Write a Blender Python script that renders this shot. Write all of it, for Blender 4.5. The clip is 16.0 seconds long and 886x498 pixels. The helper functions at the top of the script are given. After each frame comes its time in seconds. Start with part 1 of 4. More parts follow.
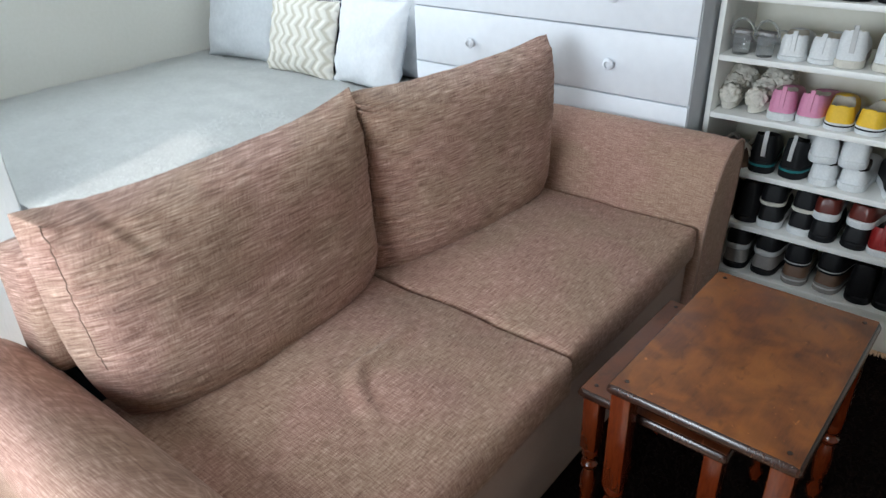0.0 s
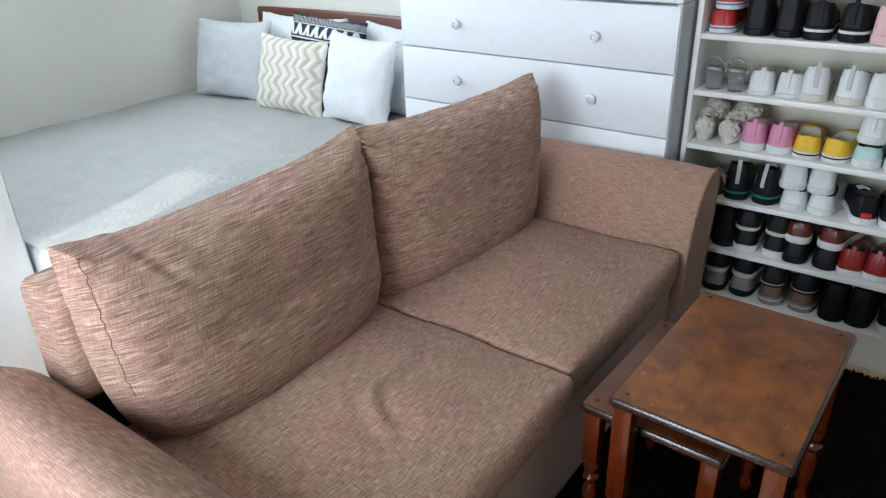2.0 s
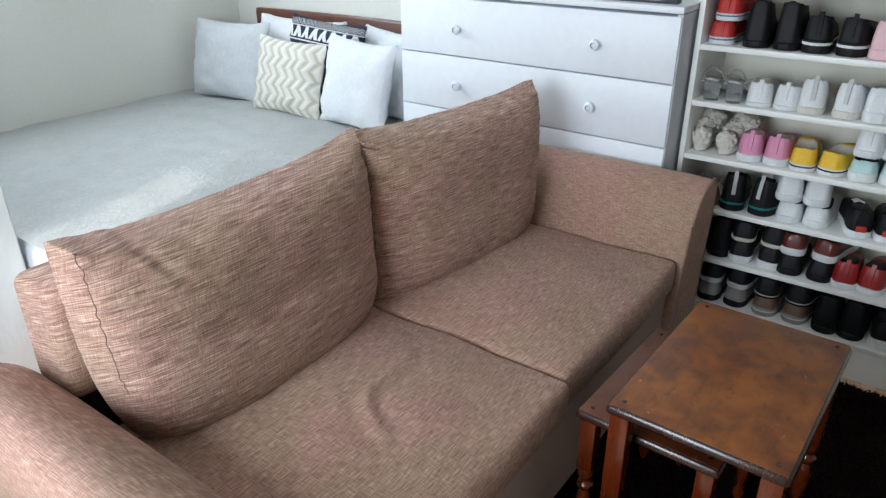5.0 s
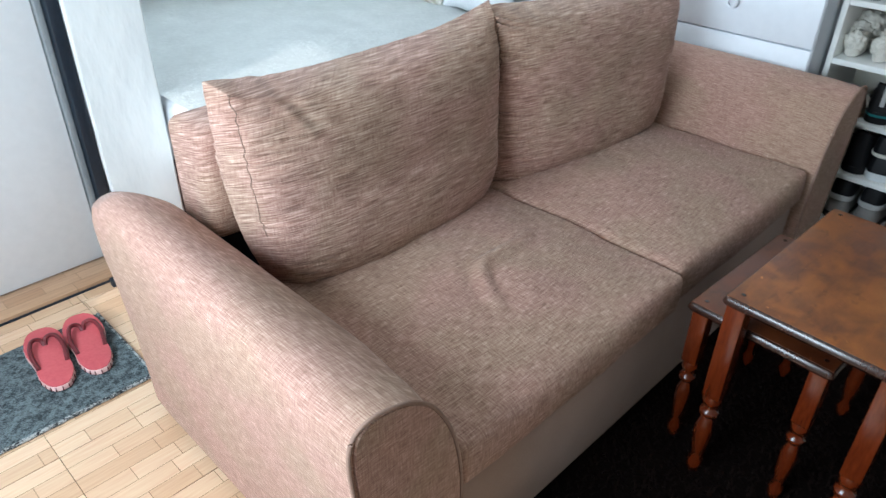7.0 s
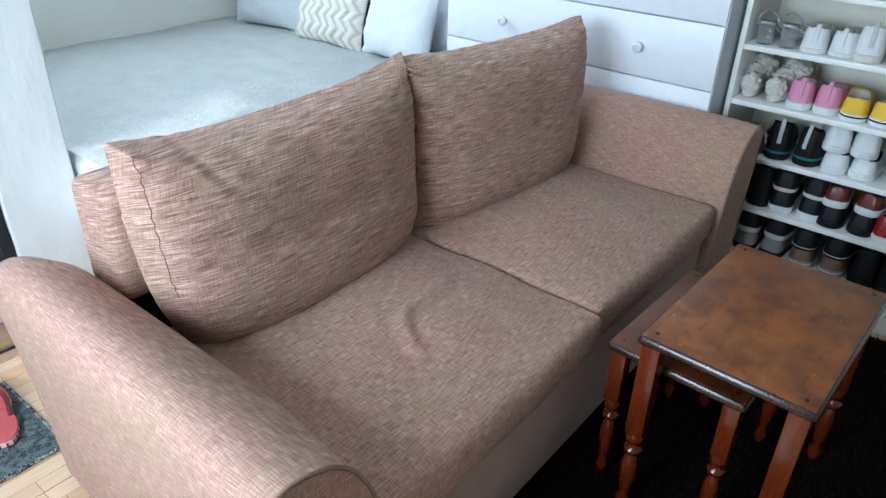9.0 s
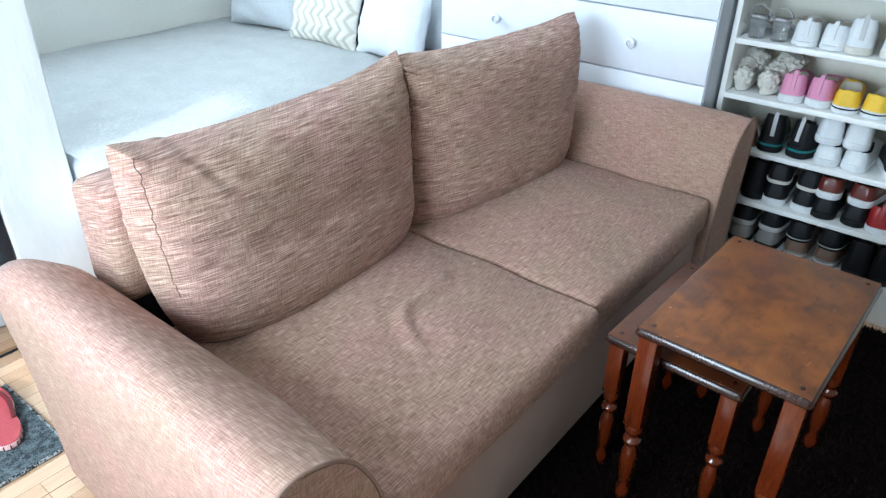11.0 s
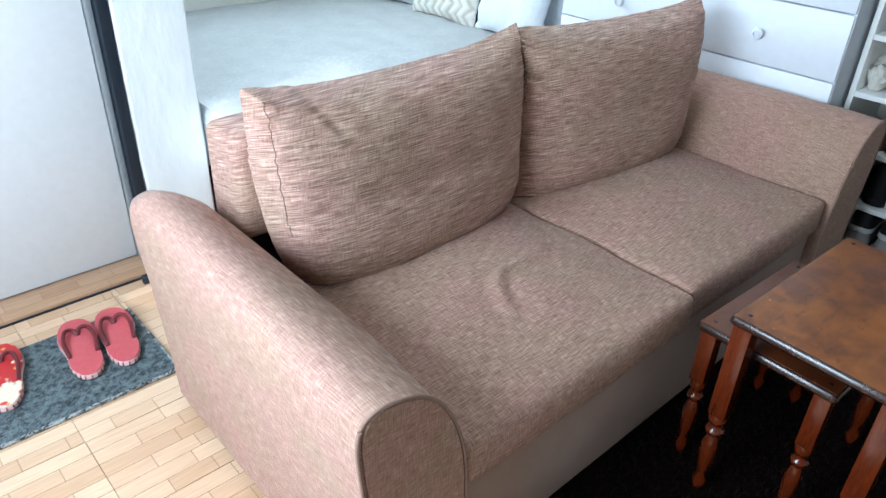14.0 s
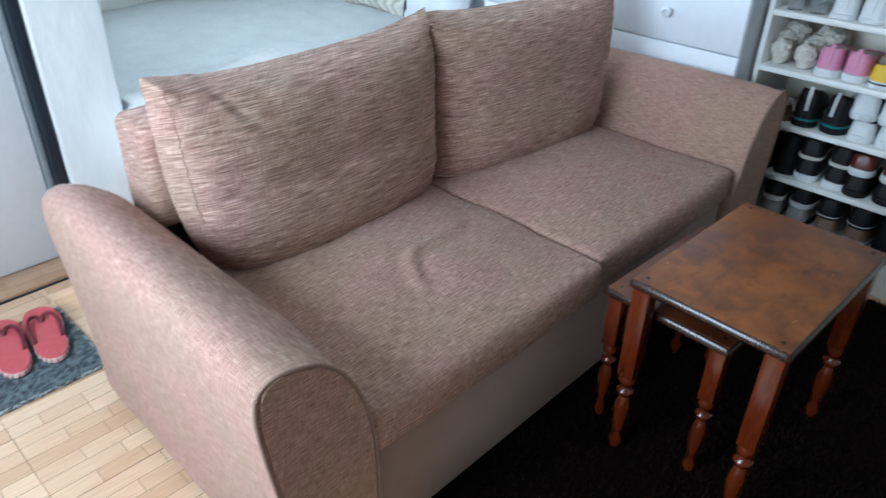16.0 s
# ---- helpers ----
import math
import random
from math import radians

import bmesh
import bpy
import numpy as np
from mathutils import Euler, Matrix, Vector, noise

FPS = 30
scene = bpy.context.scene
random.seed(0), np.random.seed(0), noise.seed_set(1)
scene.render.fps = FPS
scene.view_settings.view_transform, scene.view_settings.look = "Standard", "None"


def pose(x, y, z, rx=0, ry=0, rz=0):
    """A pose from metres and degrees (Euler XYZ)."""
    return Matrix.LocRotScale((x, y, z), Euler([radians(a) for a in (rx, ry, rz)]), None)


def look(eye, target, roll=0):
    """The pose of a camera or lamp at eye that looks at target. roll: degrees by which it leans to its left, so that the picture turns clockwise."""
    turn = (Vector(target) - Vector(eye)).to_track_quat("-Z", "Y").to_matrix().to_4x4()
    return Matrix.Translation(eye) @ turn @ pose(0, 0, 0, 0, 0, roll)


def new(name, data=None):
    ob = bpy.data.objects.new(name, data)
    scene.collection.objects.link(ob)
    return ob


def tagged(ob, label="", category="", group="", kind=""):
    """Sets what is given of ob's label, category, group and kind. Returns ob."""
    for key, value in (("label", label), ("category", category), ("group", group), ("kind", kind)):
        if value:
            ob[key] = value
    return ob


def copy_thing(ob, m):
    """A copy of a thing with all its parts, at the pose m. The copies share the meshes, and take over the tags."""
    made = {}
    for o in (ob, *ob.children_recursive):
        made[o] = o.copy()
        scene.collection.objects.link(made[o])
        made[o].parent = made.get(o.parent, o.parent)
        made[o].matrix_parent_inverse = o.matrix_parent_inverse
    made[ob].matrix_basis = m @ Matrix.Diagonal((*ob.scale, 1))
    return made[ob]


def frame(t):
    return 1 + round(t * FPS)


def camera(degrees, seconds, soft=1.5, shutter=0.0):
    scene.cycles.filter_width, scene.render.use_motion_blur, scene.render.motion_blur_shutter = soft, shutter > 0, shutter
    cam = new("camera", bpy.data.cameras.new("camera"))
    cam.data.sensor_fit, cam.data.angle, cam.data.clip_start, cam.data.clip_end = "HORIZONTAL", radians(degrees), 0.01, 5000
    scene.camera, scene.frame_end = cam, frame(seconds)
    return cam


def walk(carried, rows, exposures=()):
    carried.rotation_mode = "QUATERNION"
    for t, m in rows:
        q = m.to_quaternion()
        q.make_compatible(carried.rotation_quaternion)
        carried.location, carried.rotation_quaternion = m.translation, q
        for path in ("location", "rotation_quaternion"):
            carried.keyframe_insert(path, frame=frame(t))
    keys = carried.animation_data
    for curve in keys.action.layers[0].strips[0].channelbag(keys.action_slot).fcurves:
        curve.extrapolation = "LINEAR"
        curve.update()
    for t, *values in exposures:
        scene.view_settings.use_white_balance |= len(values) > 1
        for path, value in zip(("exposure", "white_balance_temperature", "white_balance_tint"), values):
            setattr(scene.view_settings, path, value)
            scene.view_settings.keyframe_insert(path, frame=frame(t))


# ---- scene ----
cam = camera(63.5, 16.0, soft=1.3, shutter=0.4)
PATH = [
    (0, (-0.28, -0.601, 1.454), (1.068, 0.515, 0.486), -1.9),
    (0.5, (-0.364, -0.589, 1.478), (1.017, 0.536, 0.568), -3.5),
    (1, (-0.389, -0.587, 1.486), (1.024, 0.502, 0.581), -2.2),
    (1.5, (-0.394, -0.602, 1.488), (1.041, 0.479, 0.61), -2.3),
    (2, (-0.399, -0.595, 1.486), (1.034, 0.483, 0.598), -1.8),
    (2.5, (-0.402, -0.59, 1.479), (1.038, 0.475, 0.589), -1.4),
    (3, (-0.412, -0.596, 1.494), (1.045, 0.484, 0.65), -0.3),
    (3.5, (-0.413, -0.598, 1.485), (1.049, 0.479, 0.646), -0.7),
    (3.7, (-0.411, -0.592, 1.491), (1.046, 0.49, 0.652), -0.9),
    (5.8, (-0.405, -0.579, 1.471), (1.049, 0.468, 0.582), -0.1),
    (6, (-0.397, -0.592, 1.473), (1.054, 0.445, 0.569), -0.4),
    (6.5, (-0.417, -0.571, 1.428), (0.948, 0.434, 0.366), 1.3),
    (7, (-0.5, -0.568, 1.413), (0.697, 0.61, 0.327), 0.9),
    (7.5, (-0.492, -0.567, 1.42), (0.69, 0.655, 0.367), 0.9),
    (8, (-0.462, -0.565, 1.394), (0.79, 0.528, 0.281), 2.0),
    (8.5, (-0.46, -0.582, 1.413), (0.85, 0.485, 0.343), 1.4),
    (9, (-0.463, -0.583, 1.441), (0.893, 0.498, 0.443), 1.6),
    (9.2, (-0.466, -0.587, 1.442), (0.872, 0.517, 0.447), 1.0),
    (11.3, (-0.478, -0.59, 1.446), (0.888, 0.467, 0.438), 0.6),
    (11.5, (-0.476, -0.585, 1.429), (0.891, 0.464, 0.414), 0.3),
    (12, (-0.481, -0.586, 1.432), (0.88, 0.454, 0.4), 1.2),
    (12.5, (-0.464, -0.588, 1.426), (0.89, 0.434, 0.367), 0.2),
    (13, (-0.459, -0.595, 1.422), (0.896, 0.425, 0.362), 0.3),
    (13.5, (-0.47, -0.577, 1.416), (0.842, 0.488, 0.346), 0.9),
    (14, (-0.533, -0.629, 1.424), (0.632, 0.621, 0.386), 2.2),
    (14.5, (-0.518, -0.714, 1.417), (0.609, 0.545, 0.348), 2.2),
    (15, (-0.514, -0.74, 1.412), (0.591, 0.546, 0.351), 2.1),
    (15.5, (-0.509, -0.741, 1.405), (0.61, 0.508, 0.315), 2.3),
    (16, (-0.487, -0.757, 1.422), (0.744, 0.418, 0.37), 1.3),
]

EXPOSE = [(0, -0.03, 6400, 12), (3.5, -0.13, 6400, 12), (6, -0.03, 6300, 12), (7, 0.15, 5950, 8), (9, 0.06, 5700, 7), (11.5, 0.54, 5750, 7), (13, 0.64, 5680, 7), (14, 0.3, 5680, 7), (15, -0.08, 5660, 7), (16, -0.02, 5560, 7)]
walk(cam, [(t, look(eye, target, roll)) for t, eye, target, roll in PATH], EXPOSE)

# ---- light: one big window in the west wall behind the eye ----
world = bpy.data.worlds.new("sky")
scene.world = world
world.use_nodes = True
wn = world.node_tree
sky = wn.nodes.new("ShaderNodeTexSky")
sky.sky_type = "NISHITA"
sky.sun_disc = False
sky.sun_elevation, sky.sun_rotation = radians(24.4), radians(-105)
wn.links.new(sky.outputs[0], wn.nodes["Background"].inputs[0])
wn.nodes["Background"].inputs[1].default_value = 0.12

WIN_Y0, WIN_Y1, WIN_Z0, WIN_Z1, WEST = -0.2, 1.20, 0.6, 1.75, -1.28
SHIELD_Y = 0.96
lamp = bpy.data.lights.new("window_light", "AREA")
lamp.shape, lamp.size, lamp.size_y = "RECTANGLE", SHIELD_Y - WIN_Y0, WIN_Z1 - WIN_Z0
lamp.energy, lamp.color = 76, (0.80, 0.92, 1.0)
wl = new("window_light", lamp)
wl.matrix_world = look((WEST - 0.02, (WIN_Y0 + SHIELD_Y) / 2, (WIN_Z0 + WIN_Z1) / 2), (2.0, (WIN_Y0 + SHIELD_Y) / 2 + 0.1, (WIN_Z0 + WIN_Z1) / 2 - 0.5))

# low sun from the west-south-west, through the gap that the added panel leaves
SUN_TO = Vector((1.0, 0.27, -0.47))
sun = bpy.data.lights.new("sun", "SUN")
sun.energy, sun.angle, sun.color = 2.6, radians(0.6), (1.0, 0.97, 0.92)
so = new("sun", sun)
so.matrix_world = look(tuple(-6 * SUN_TO), (0, 0, 0))

# fill light for the bed, set in an added, unseen window over it
NX0, NX1, NZ0, NZ1 = 0.55, 1.65, 1.5, 2.3
lamp2 = bpy.data.lights.new("bed_fill_light", "AREA")
lamp2.shape, lamp2.size, lamp2.size_y = "RECTANGLE", NX1 - NX0, NZ1 - NZ0
lamp2.energy, lamp2.color = 33, (0.80, 0.92, 1.0)
wl2 = new("bed_fill_light", lamp2)
wl2.matrix_world = look(((NX0 + NX1) / 2, 2.97, (NZ0 + NZ1) / 2), ((NX0 + NX1) / 2, 0.0, (NZ0 + NZ1) / 2 - 0.6))


# ---- materials ----
def surf(name, c1, c2, scale=6.0, fine=80.0, rough=0.6, bump=0.1, metal=0.0, stretch=(1, 1, 1), spread=0.2, coat=0.0, dist=0.002, vary=0.0, sheen=0.0, spec=0.5):
    """Two-scale noise between two colours, with relief from the fine scale."""
    m = bpy.data.materials.new(name)
    m.use_nodes = True
    n, l = m.node_tree.nodes, m.node_tree.links
    b = n["Principled BSDF"]
    co = n.new("ShaderNodeTexCoord")
    mp = n.new("ShaderNodeMapping")
    mp.inputs["Scale"].default_value = stretch
    l.new(co.outputs["Object"], mp.inputs[0])
    big, small = n.new("ShaderNodeTexNoise"), n.new("ShaderNodeTexNoise")
    for t, sc, de in ((big, scale, 4), (small, fine, 3)):
        t.inputs["Scale"].default_value, t.inputs["Detail"].default_value = sc, de
        l.new(mp.outputs[0], t.inputs["Vector"])
    mix = n.new("ShaderNodeMath")
    mix.operation = "MULTIPLY_ADD"
    l.new(small.outputs[0], mix.inputs[0])
    mix.inputs[1].default_value = 0.5
    half = n.new("ShaderNodeMath")
    half.operation = "MULTIPLY"
    half.inputs[1].default_value = 0.5
    l.new(big.outputs[0], half.inputs[0])
    l.new(half.outputs[0], mix.inputs[2])
    ramp = n.new("ShaderNodeValToRGB")
    ramp.color_ramp.elements[0].position, ramp.color_ramp.elements[1].position = 0.5 - spread, 0.5 + spread
    ramp.color_ramp.elements[0].color, ramp.color_ramp.elements[1].color = (*c1, 1), (*c2, 1)
    l.new(mix.outputs[0], ramp.inputs[0])
    out = ramp.outputs[0]
    if vary:
        info, hsv, rng = n.new("ShaderNodeObjectInfo"), n.new("ShaderNodeHueSaturation"), n.new("ShaderNodeMapRange")
        rng.inputs[3].default_value, rng.inputs[4].default_value = 1 - vary, 1 + vary
        l.new(info.outputs["Random"], rng.inputs[0])
        l.new(rng.outputs[0], hsv.inputs["Value"])
        l.new(out, hsv.inputs["Color"])
        out = hsv.outputs[0]
    l.new(out, b.inputs["Base Color"])
    b.inputs["Roughness"].default_value, b.inputs["Metallic"].default_value = rough, metal
    b.inputs["Coat Weight"].default_value = coat
    b.inputs["Coat Roughness"].default_value = 0.15
    b.inputs["Sheen Weight"].default_value = sheen
    b.inputs["Specular IOR Level"].default_value = spec
    if bump:
        bp = n.new("ShaderNodeBump")
        bp.inputs["Strength"].default_value, bp.inputs["Distance"].default_value = bump, dist
        l.new(mix.outputs[0], bp.inputs["Height"])
        l.new(bp.outputs[0], b.inputs["Normal"])
    return m


def tweed(name, warp, weft, cross=0.24, low=0.37, high=0.63, fine=215, stretch=0.065, dark=(0.185, 0.099, 0.073), mid=(0.385, 0.235, 0.180), light=(0.70, 0.51, 0.415)):
    """Heathered upholstery: pale and dark slubs run along warp, faint threads along weft (directions in the thing's own space)."""
    m = bpy.data.materials.new(name)
    m.use_nodes = True
    n, l = m.node_tree.nodes, m.node_tree.links
    b = n["Principled BSDF"]
    co, flat = n.new("ShaderNodeTexCoord"), n.new("ShaderNodeCombineXYZ")

    def op(kind, *args):
        q = n.new("ShaderNodeMath")
        q.operation = kind
        for i, v in enumerate(args):
            if isinstance(v, float):
                q.inputs[i].default_value = v
            else:
                l.new(v, q.inputs[i])
        return q.outputs[0]

    sag = n.new("ShaderNodeTexNoise")
    sag.inputs["Scale"].default_value, sag.inputs["Detail"].default_value = 6.0, 2
    l.new(co.outputs["Object"], sag.inputs["Vector"])
    for i, way in enumerate((warp, weft)):
        dot = n.new("ShaderNodeVectorMath")
        dot.operation = "DOT_PRODUCT"
        dot.inputs[1].default_value = way
        l.new(co.outputs["Object"], dot.inputs[0])
        l.new(op("MULTIPLY_ADD", sag.outputs[0], 0.006, dot.outputs["Value"]), flat.inputs[i])

    def threads(sx, sy, detail, shift=0.0):
        mp, t = n.new("ShaderNodeMapping"), n.new("ShaderNodeTexNoise")
        t.noise_dimensions = "2D"
        mp.inputs["Scale"].default_value = (sx, sy, 1)
        mp.inputs["Location"].default_value = (shift, shift * 1.7, 0)
        l.new(flat.outputs[0], mp.inputs[0])
        l.new(mp.outputs[0], t.inputs["Vector"])
        t.inputs["Scale"].default_value, t.inputs["Detail"].default_value = 1.0, detail
        return t.outputs[0]

    slub = threads(fine * stretch, fine, 1)
    thin = threads(fine * stretch * 1.6, fine * 1.9, 1, 13.0)
    over = threads(fine * 0.9, fine * 0.09, 1, 5.0)
    patch = threads(7, 9, 3, 31.0)
    body = op("MULTIPLY_ADD", over, cross, op("MULTIPLY", patch, 0.06))
    body = op("MULTIPLY_ADD", thin, 0.25, body)
    body = op("MULTIPLY_ADD", slub, 0.66 - cross, body)
    r = n.new("ShaderNodeValToRGB")
    e = r.color_ramp.elements
    e[0].position, e[0].color = low, (*dark, 1)
    e[1].position, e[1].color = high, (*light, 1)
    k = e.new((low + high) / 2 - 0.01)
    k.color = (*mid, 1)
    l.new(body, r.inputs[0])
    hue, tone, mx = threads(4, 5, 2, 57.0), n.new("ShaderNodeMapRange"), n.new("ShaderNodeMix")
    tone.inputs[1].default_value, tone.inputs[2].default_value = 0.38, 0.62
    l.new(hue, tone.inputs[0])
    mx.data_type, mx.blend_type = "RGBA", "MULTIPLY"
    tint = n.new("ShaderNodeMix")
    tint.data_type = "RGBA"
    tint.inputs[6].default_value, tint.inputs[7].default_value = (1.03, 0.97, 0.98, 1), (0.97, 0.99, 0.93, 1)
    l.new(tone.outputs[0], tint.inputs[0])
    mx.inputs[0].default_value = 1.0
    l.new(r.outputs[0], mx.inputs[6])
    l.new(tint.outputs[2], mx.inputs[7])
    l.new(mx.outputs[2], b.inputs["Base Color"])
    b.inputs["Roughness"].default_value = 0.92
    b.inputs["Specular IOR Level"].default_value = 0.3
    b.inputs["Sheen Weight"].default_value = 0.1
    bp = n.new("ShaderNodeBump")
    bp.inputs["Strength"].default_value, bp.inputs["Distance"].default_value = 0.3, 0.0018
    l.new(body, bp.inputs["Height"])
    l.new(bp.outputs[0], b.inputs["Normal"])
    return m


def strips(name, c1=(0.60, 0.375, 0.225, 1), c2=(0.76, 0.535, 0.355, 1)):
    """Printed wood-strip floor tile: rows of pale lengths, every other row cut shorter."""
    m = bpy.data.materials.new(name)
    m.use_nodes = True
    n, l = m.node_tree.nodes, m.node_tree.links
    b = n["Principled BSDF"]
    co, br = n.new("ShaderNodeTexCoord"), n.new("ShaderNodeTexBrick")
    info, sh, ad = n.new("ShaderNodeObjectInfo"), n.new("ShaderNodeVectorMath"), n.new("ShaderNodeVectorMath")
    sh.operation, ad.operation = "SCALE", "ADD"
    sh.inputs[0].default_value = (0.62, 0, 0)
    l.new(info.outputs["Random"], sh.inputs["Scale"])
    l.new(co.outputs["Object"], ad.inputs[0])
    l.new(sh.outputs[0], ad.inputs[1])
    l.new(ad.outputs[0], br.inputs["Vector"])
    br.offset, br.offset_frequency, br.squash, br.squash_frequency = 0.37, 2, 2.9, 2
    for key, value in (("Color1", c1), ("Color2", c2), ("Mortar", (0.36, 0.21, 0.12, 1)), ("Scale", 1.0), ("Mortar Size", 0.0012), ("Mortar Smooth", 0.3), ("Brick Width", 0.115), ("Row Height", 0.05)):
        br.inputs[key].default_value = value
    mp, gr = n.new("ShaderNodeMapping"), n.new("ShaderNodeTexNoise")
    mp.inputs["Scale"].default_value = (6, 90, 1)
    l.new(co.outputs["Object"], mp.inputs[0])
    l.new(mp.outputs[0], gr.inputs["Vector"])
    gr.inputs["Scale"].default_value, gr.inputs["Detail"].default_value = 1.5, 5
    mx = n.new("ShaderNodeMix")
    mx.data_type, mx.blend_type = "RGBA", "OVERLAY"
    mx.inputs[0].default_value = 0.3
    l.new(br.outputs[0], mx.inputs[6])
    l.new(gr.outputs[0], mx.inputs[7])
    l.new(mx.outputs[2], b.inputs["Base Color"])
    b.inputs["Roughness"].default_value = 0.38
    bp = n.new("ShaderNodeBump")
    bp.inputs["Strength"].default_value, bp.inputs["Distance"].default_value = 0.08, 0.001
    l.new(gr.outputs[0], bp.inputs["Height"])
    l.new(bp.outputs[0], b.inputs["Normal"])
    return m


def zigzag(name, c1, c2, pitch, wave, bump):
    """Upright chevron ribs, in a cushion's own x and z."""
    m = bpy.data.materials.new(name)
    m.use_nodes = True
    n, l = m.node_tree.nodes, m.node_tree.links
    b = n["Principled BSDF"]
    co, sep = n.new("ShaderNodeTexCoord"), n.new("ShaderNodeSeparateXYZ")
    l.new(co.outputs["Object"], sep.inputs[0])

    def op(kind, a, bb):
        q = n.new("ShaderNodeMath")
        q.operation = kind
        for i, v in enumerate((a, bb)):
            if isinstance(v, float):
                q.inputs[i].default_value = v
            else:
                l.new(v, q.inputs[i])
        return q.outputs[0]

    tri = op("PINGPONG", sep.outputs[2], wave)
    u = op("ADD", sep.outputs[0], op("MULTIPLY", tri, 0.75))
    rib = op("SINE", op("MULTIPLY", u, 6.2832 / pitch), 0.0)
    rib01 = op("MULTIPLY_ADD", rib, 0.5)
    rib01.node.inputs[2].default_value = 0.5
    nz = n.new("ShaderNodeTexNoise")
    nz.inputs["Scale"].default_value = 160
    l.new(co.outputs["Object"], nz.inputs["Vector"])
    hh = op("ADD", rib01, op("MULTIPLY", nz.outputs[0], 0.35))
    r = n.new("ShaderNodeValToRGB")
    e = r.color_ramp.elements
    e[0].position, e[0].color, e[1].position, e[1].color = 0.2, (*c1, 1), 0.75, (*c2, 1)
    l.new(hh, r.inputs[0])
    l.new(r.outputs[0], b.inputs["Base Color"])
    b.inputs["Roughness"].default_value = 0.95
    bp = n.new("ShaderNodeBump")
    bp.inputs["Strength"].default_value, bp.inputs["Distance"].default_value = bump, 0.008
    l.new(hh, bp.inputs["Height"])
    l.new(bp.outputs[0], b.inputs["Normal"])
    return m


def banded(name):
    """Navy cotton with a row of white triangles and a fine pale zigzag above, in a cushion's own x and z."""
    m = surf(name, (0.010, 0.012, 0.035), (0.02, 0.024, 0.06), 6, 200, 0.85, 0.2)
    n, l = m.node_tree.nodes, m.node_tree.links
    b = n["Principled BSDF"]
    old = b.inputs["Base Color"].links[0].from_socket
    co, sep = n.new("ShaderNodeTexCoord"), n.new("ShaderNodeSeparateXYZ")
    l.new(co.outputs["Object"], sep.inputs[0])

    def op(kind, a, bb):
        q = n.new("ShaderNodeMath")
        q.operation = kind
        for i, v in enumerate((a, bb)):
            if isinstance(v, float):
                q.inputs[i].default_value = v
            else:
                l.new(v, q.inputs[i])
        return q.outputs[0]

    def inside(z0, z1):
        return op("MULTIPLY", op("GREATER_THAN", sep.outputs[2], z0), op("LESS_THAN", sep.outputs[2], z1))

    def saw(z0, height, half):
        return op("SUBTRACT", op("MULTIPLY", op("PINGPONG", sep.outputs[0], half), height / half), op("SUBTRACT", sep.outputs[2], z0))

    big, inner = saw(0.322, 0.075, 0.030), saw(0.322, 0.075, 0.030)
    tri = op("MULTIPLY", inside(0.322, 0.375), op("MULTIPLY", op("GREATER_THAN", big, 0.0), op("LESS_THAN", inner, 0.055)))
    zig = op("MULTIPLY", inside(0.384, 0.412), op("GREATER_THAN", op("SINE", op("MULTIPLY", saw(0.38, 0.012, 0.012), 520.0), 0.0), 0.0))
    line = op("ADD", inside(0.377, 0.381), inside(0.308, 0.314))
    mask = op("MINIMUM", op("ADD", op("ADD", tri, op("MULTIPLY", zig, 0.6)), line), 1.0)
    mx = n.new("ShaderNodeMix")
    mx.data_type = "RGBA"
    l.new(mask, mx.inputs[0])
    l.new(old, mx.inputs[6])
    mx.inputs[7].default_value = (0.72, 0.72, 0.7, 1)
    l.new(mx.outputs[2], b.inputs["Base Color"])
    return m


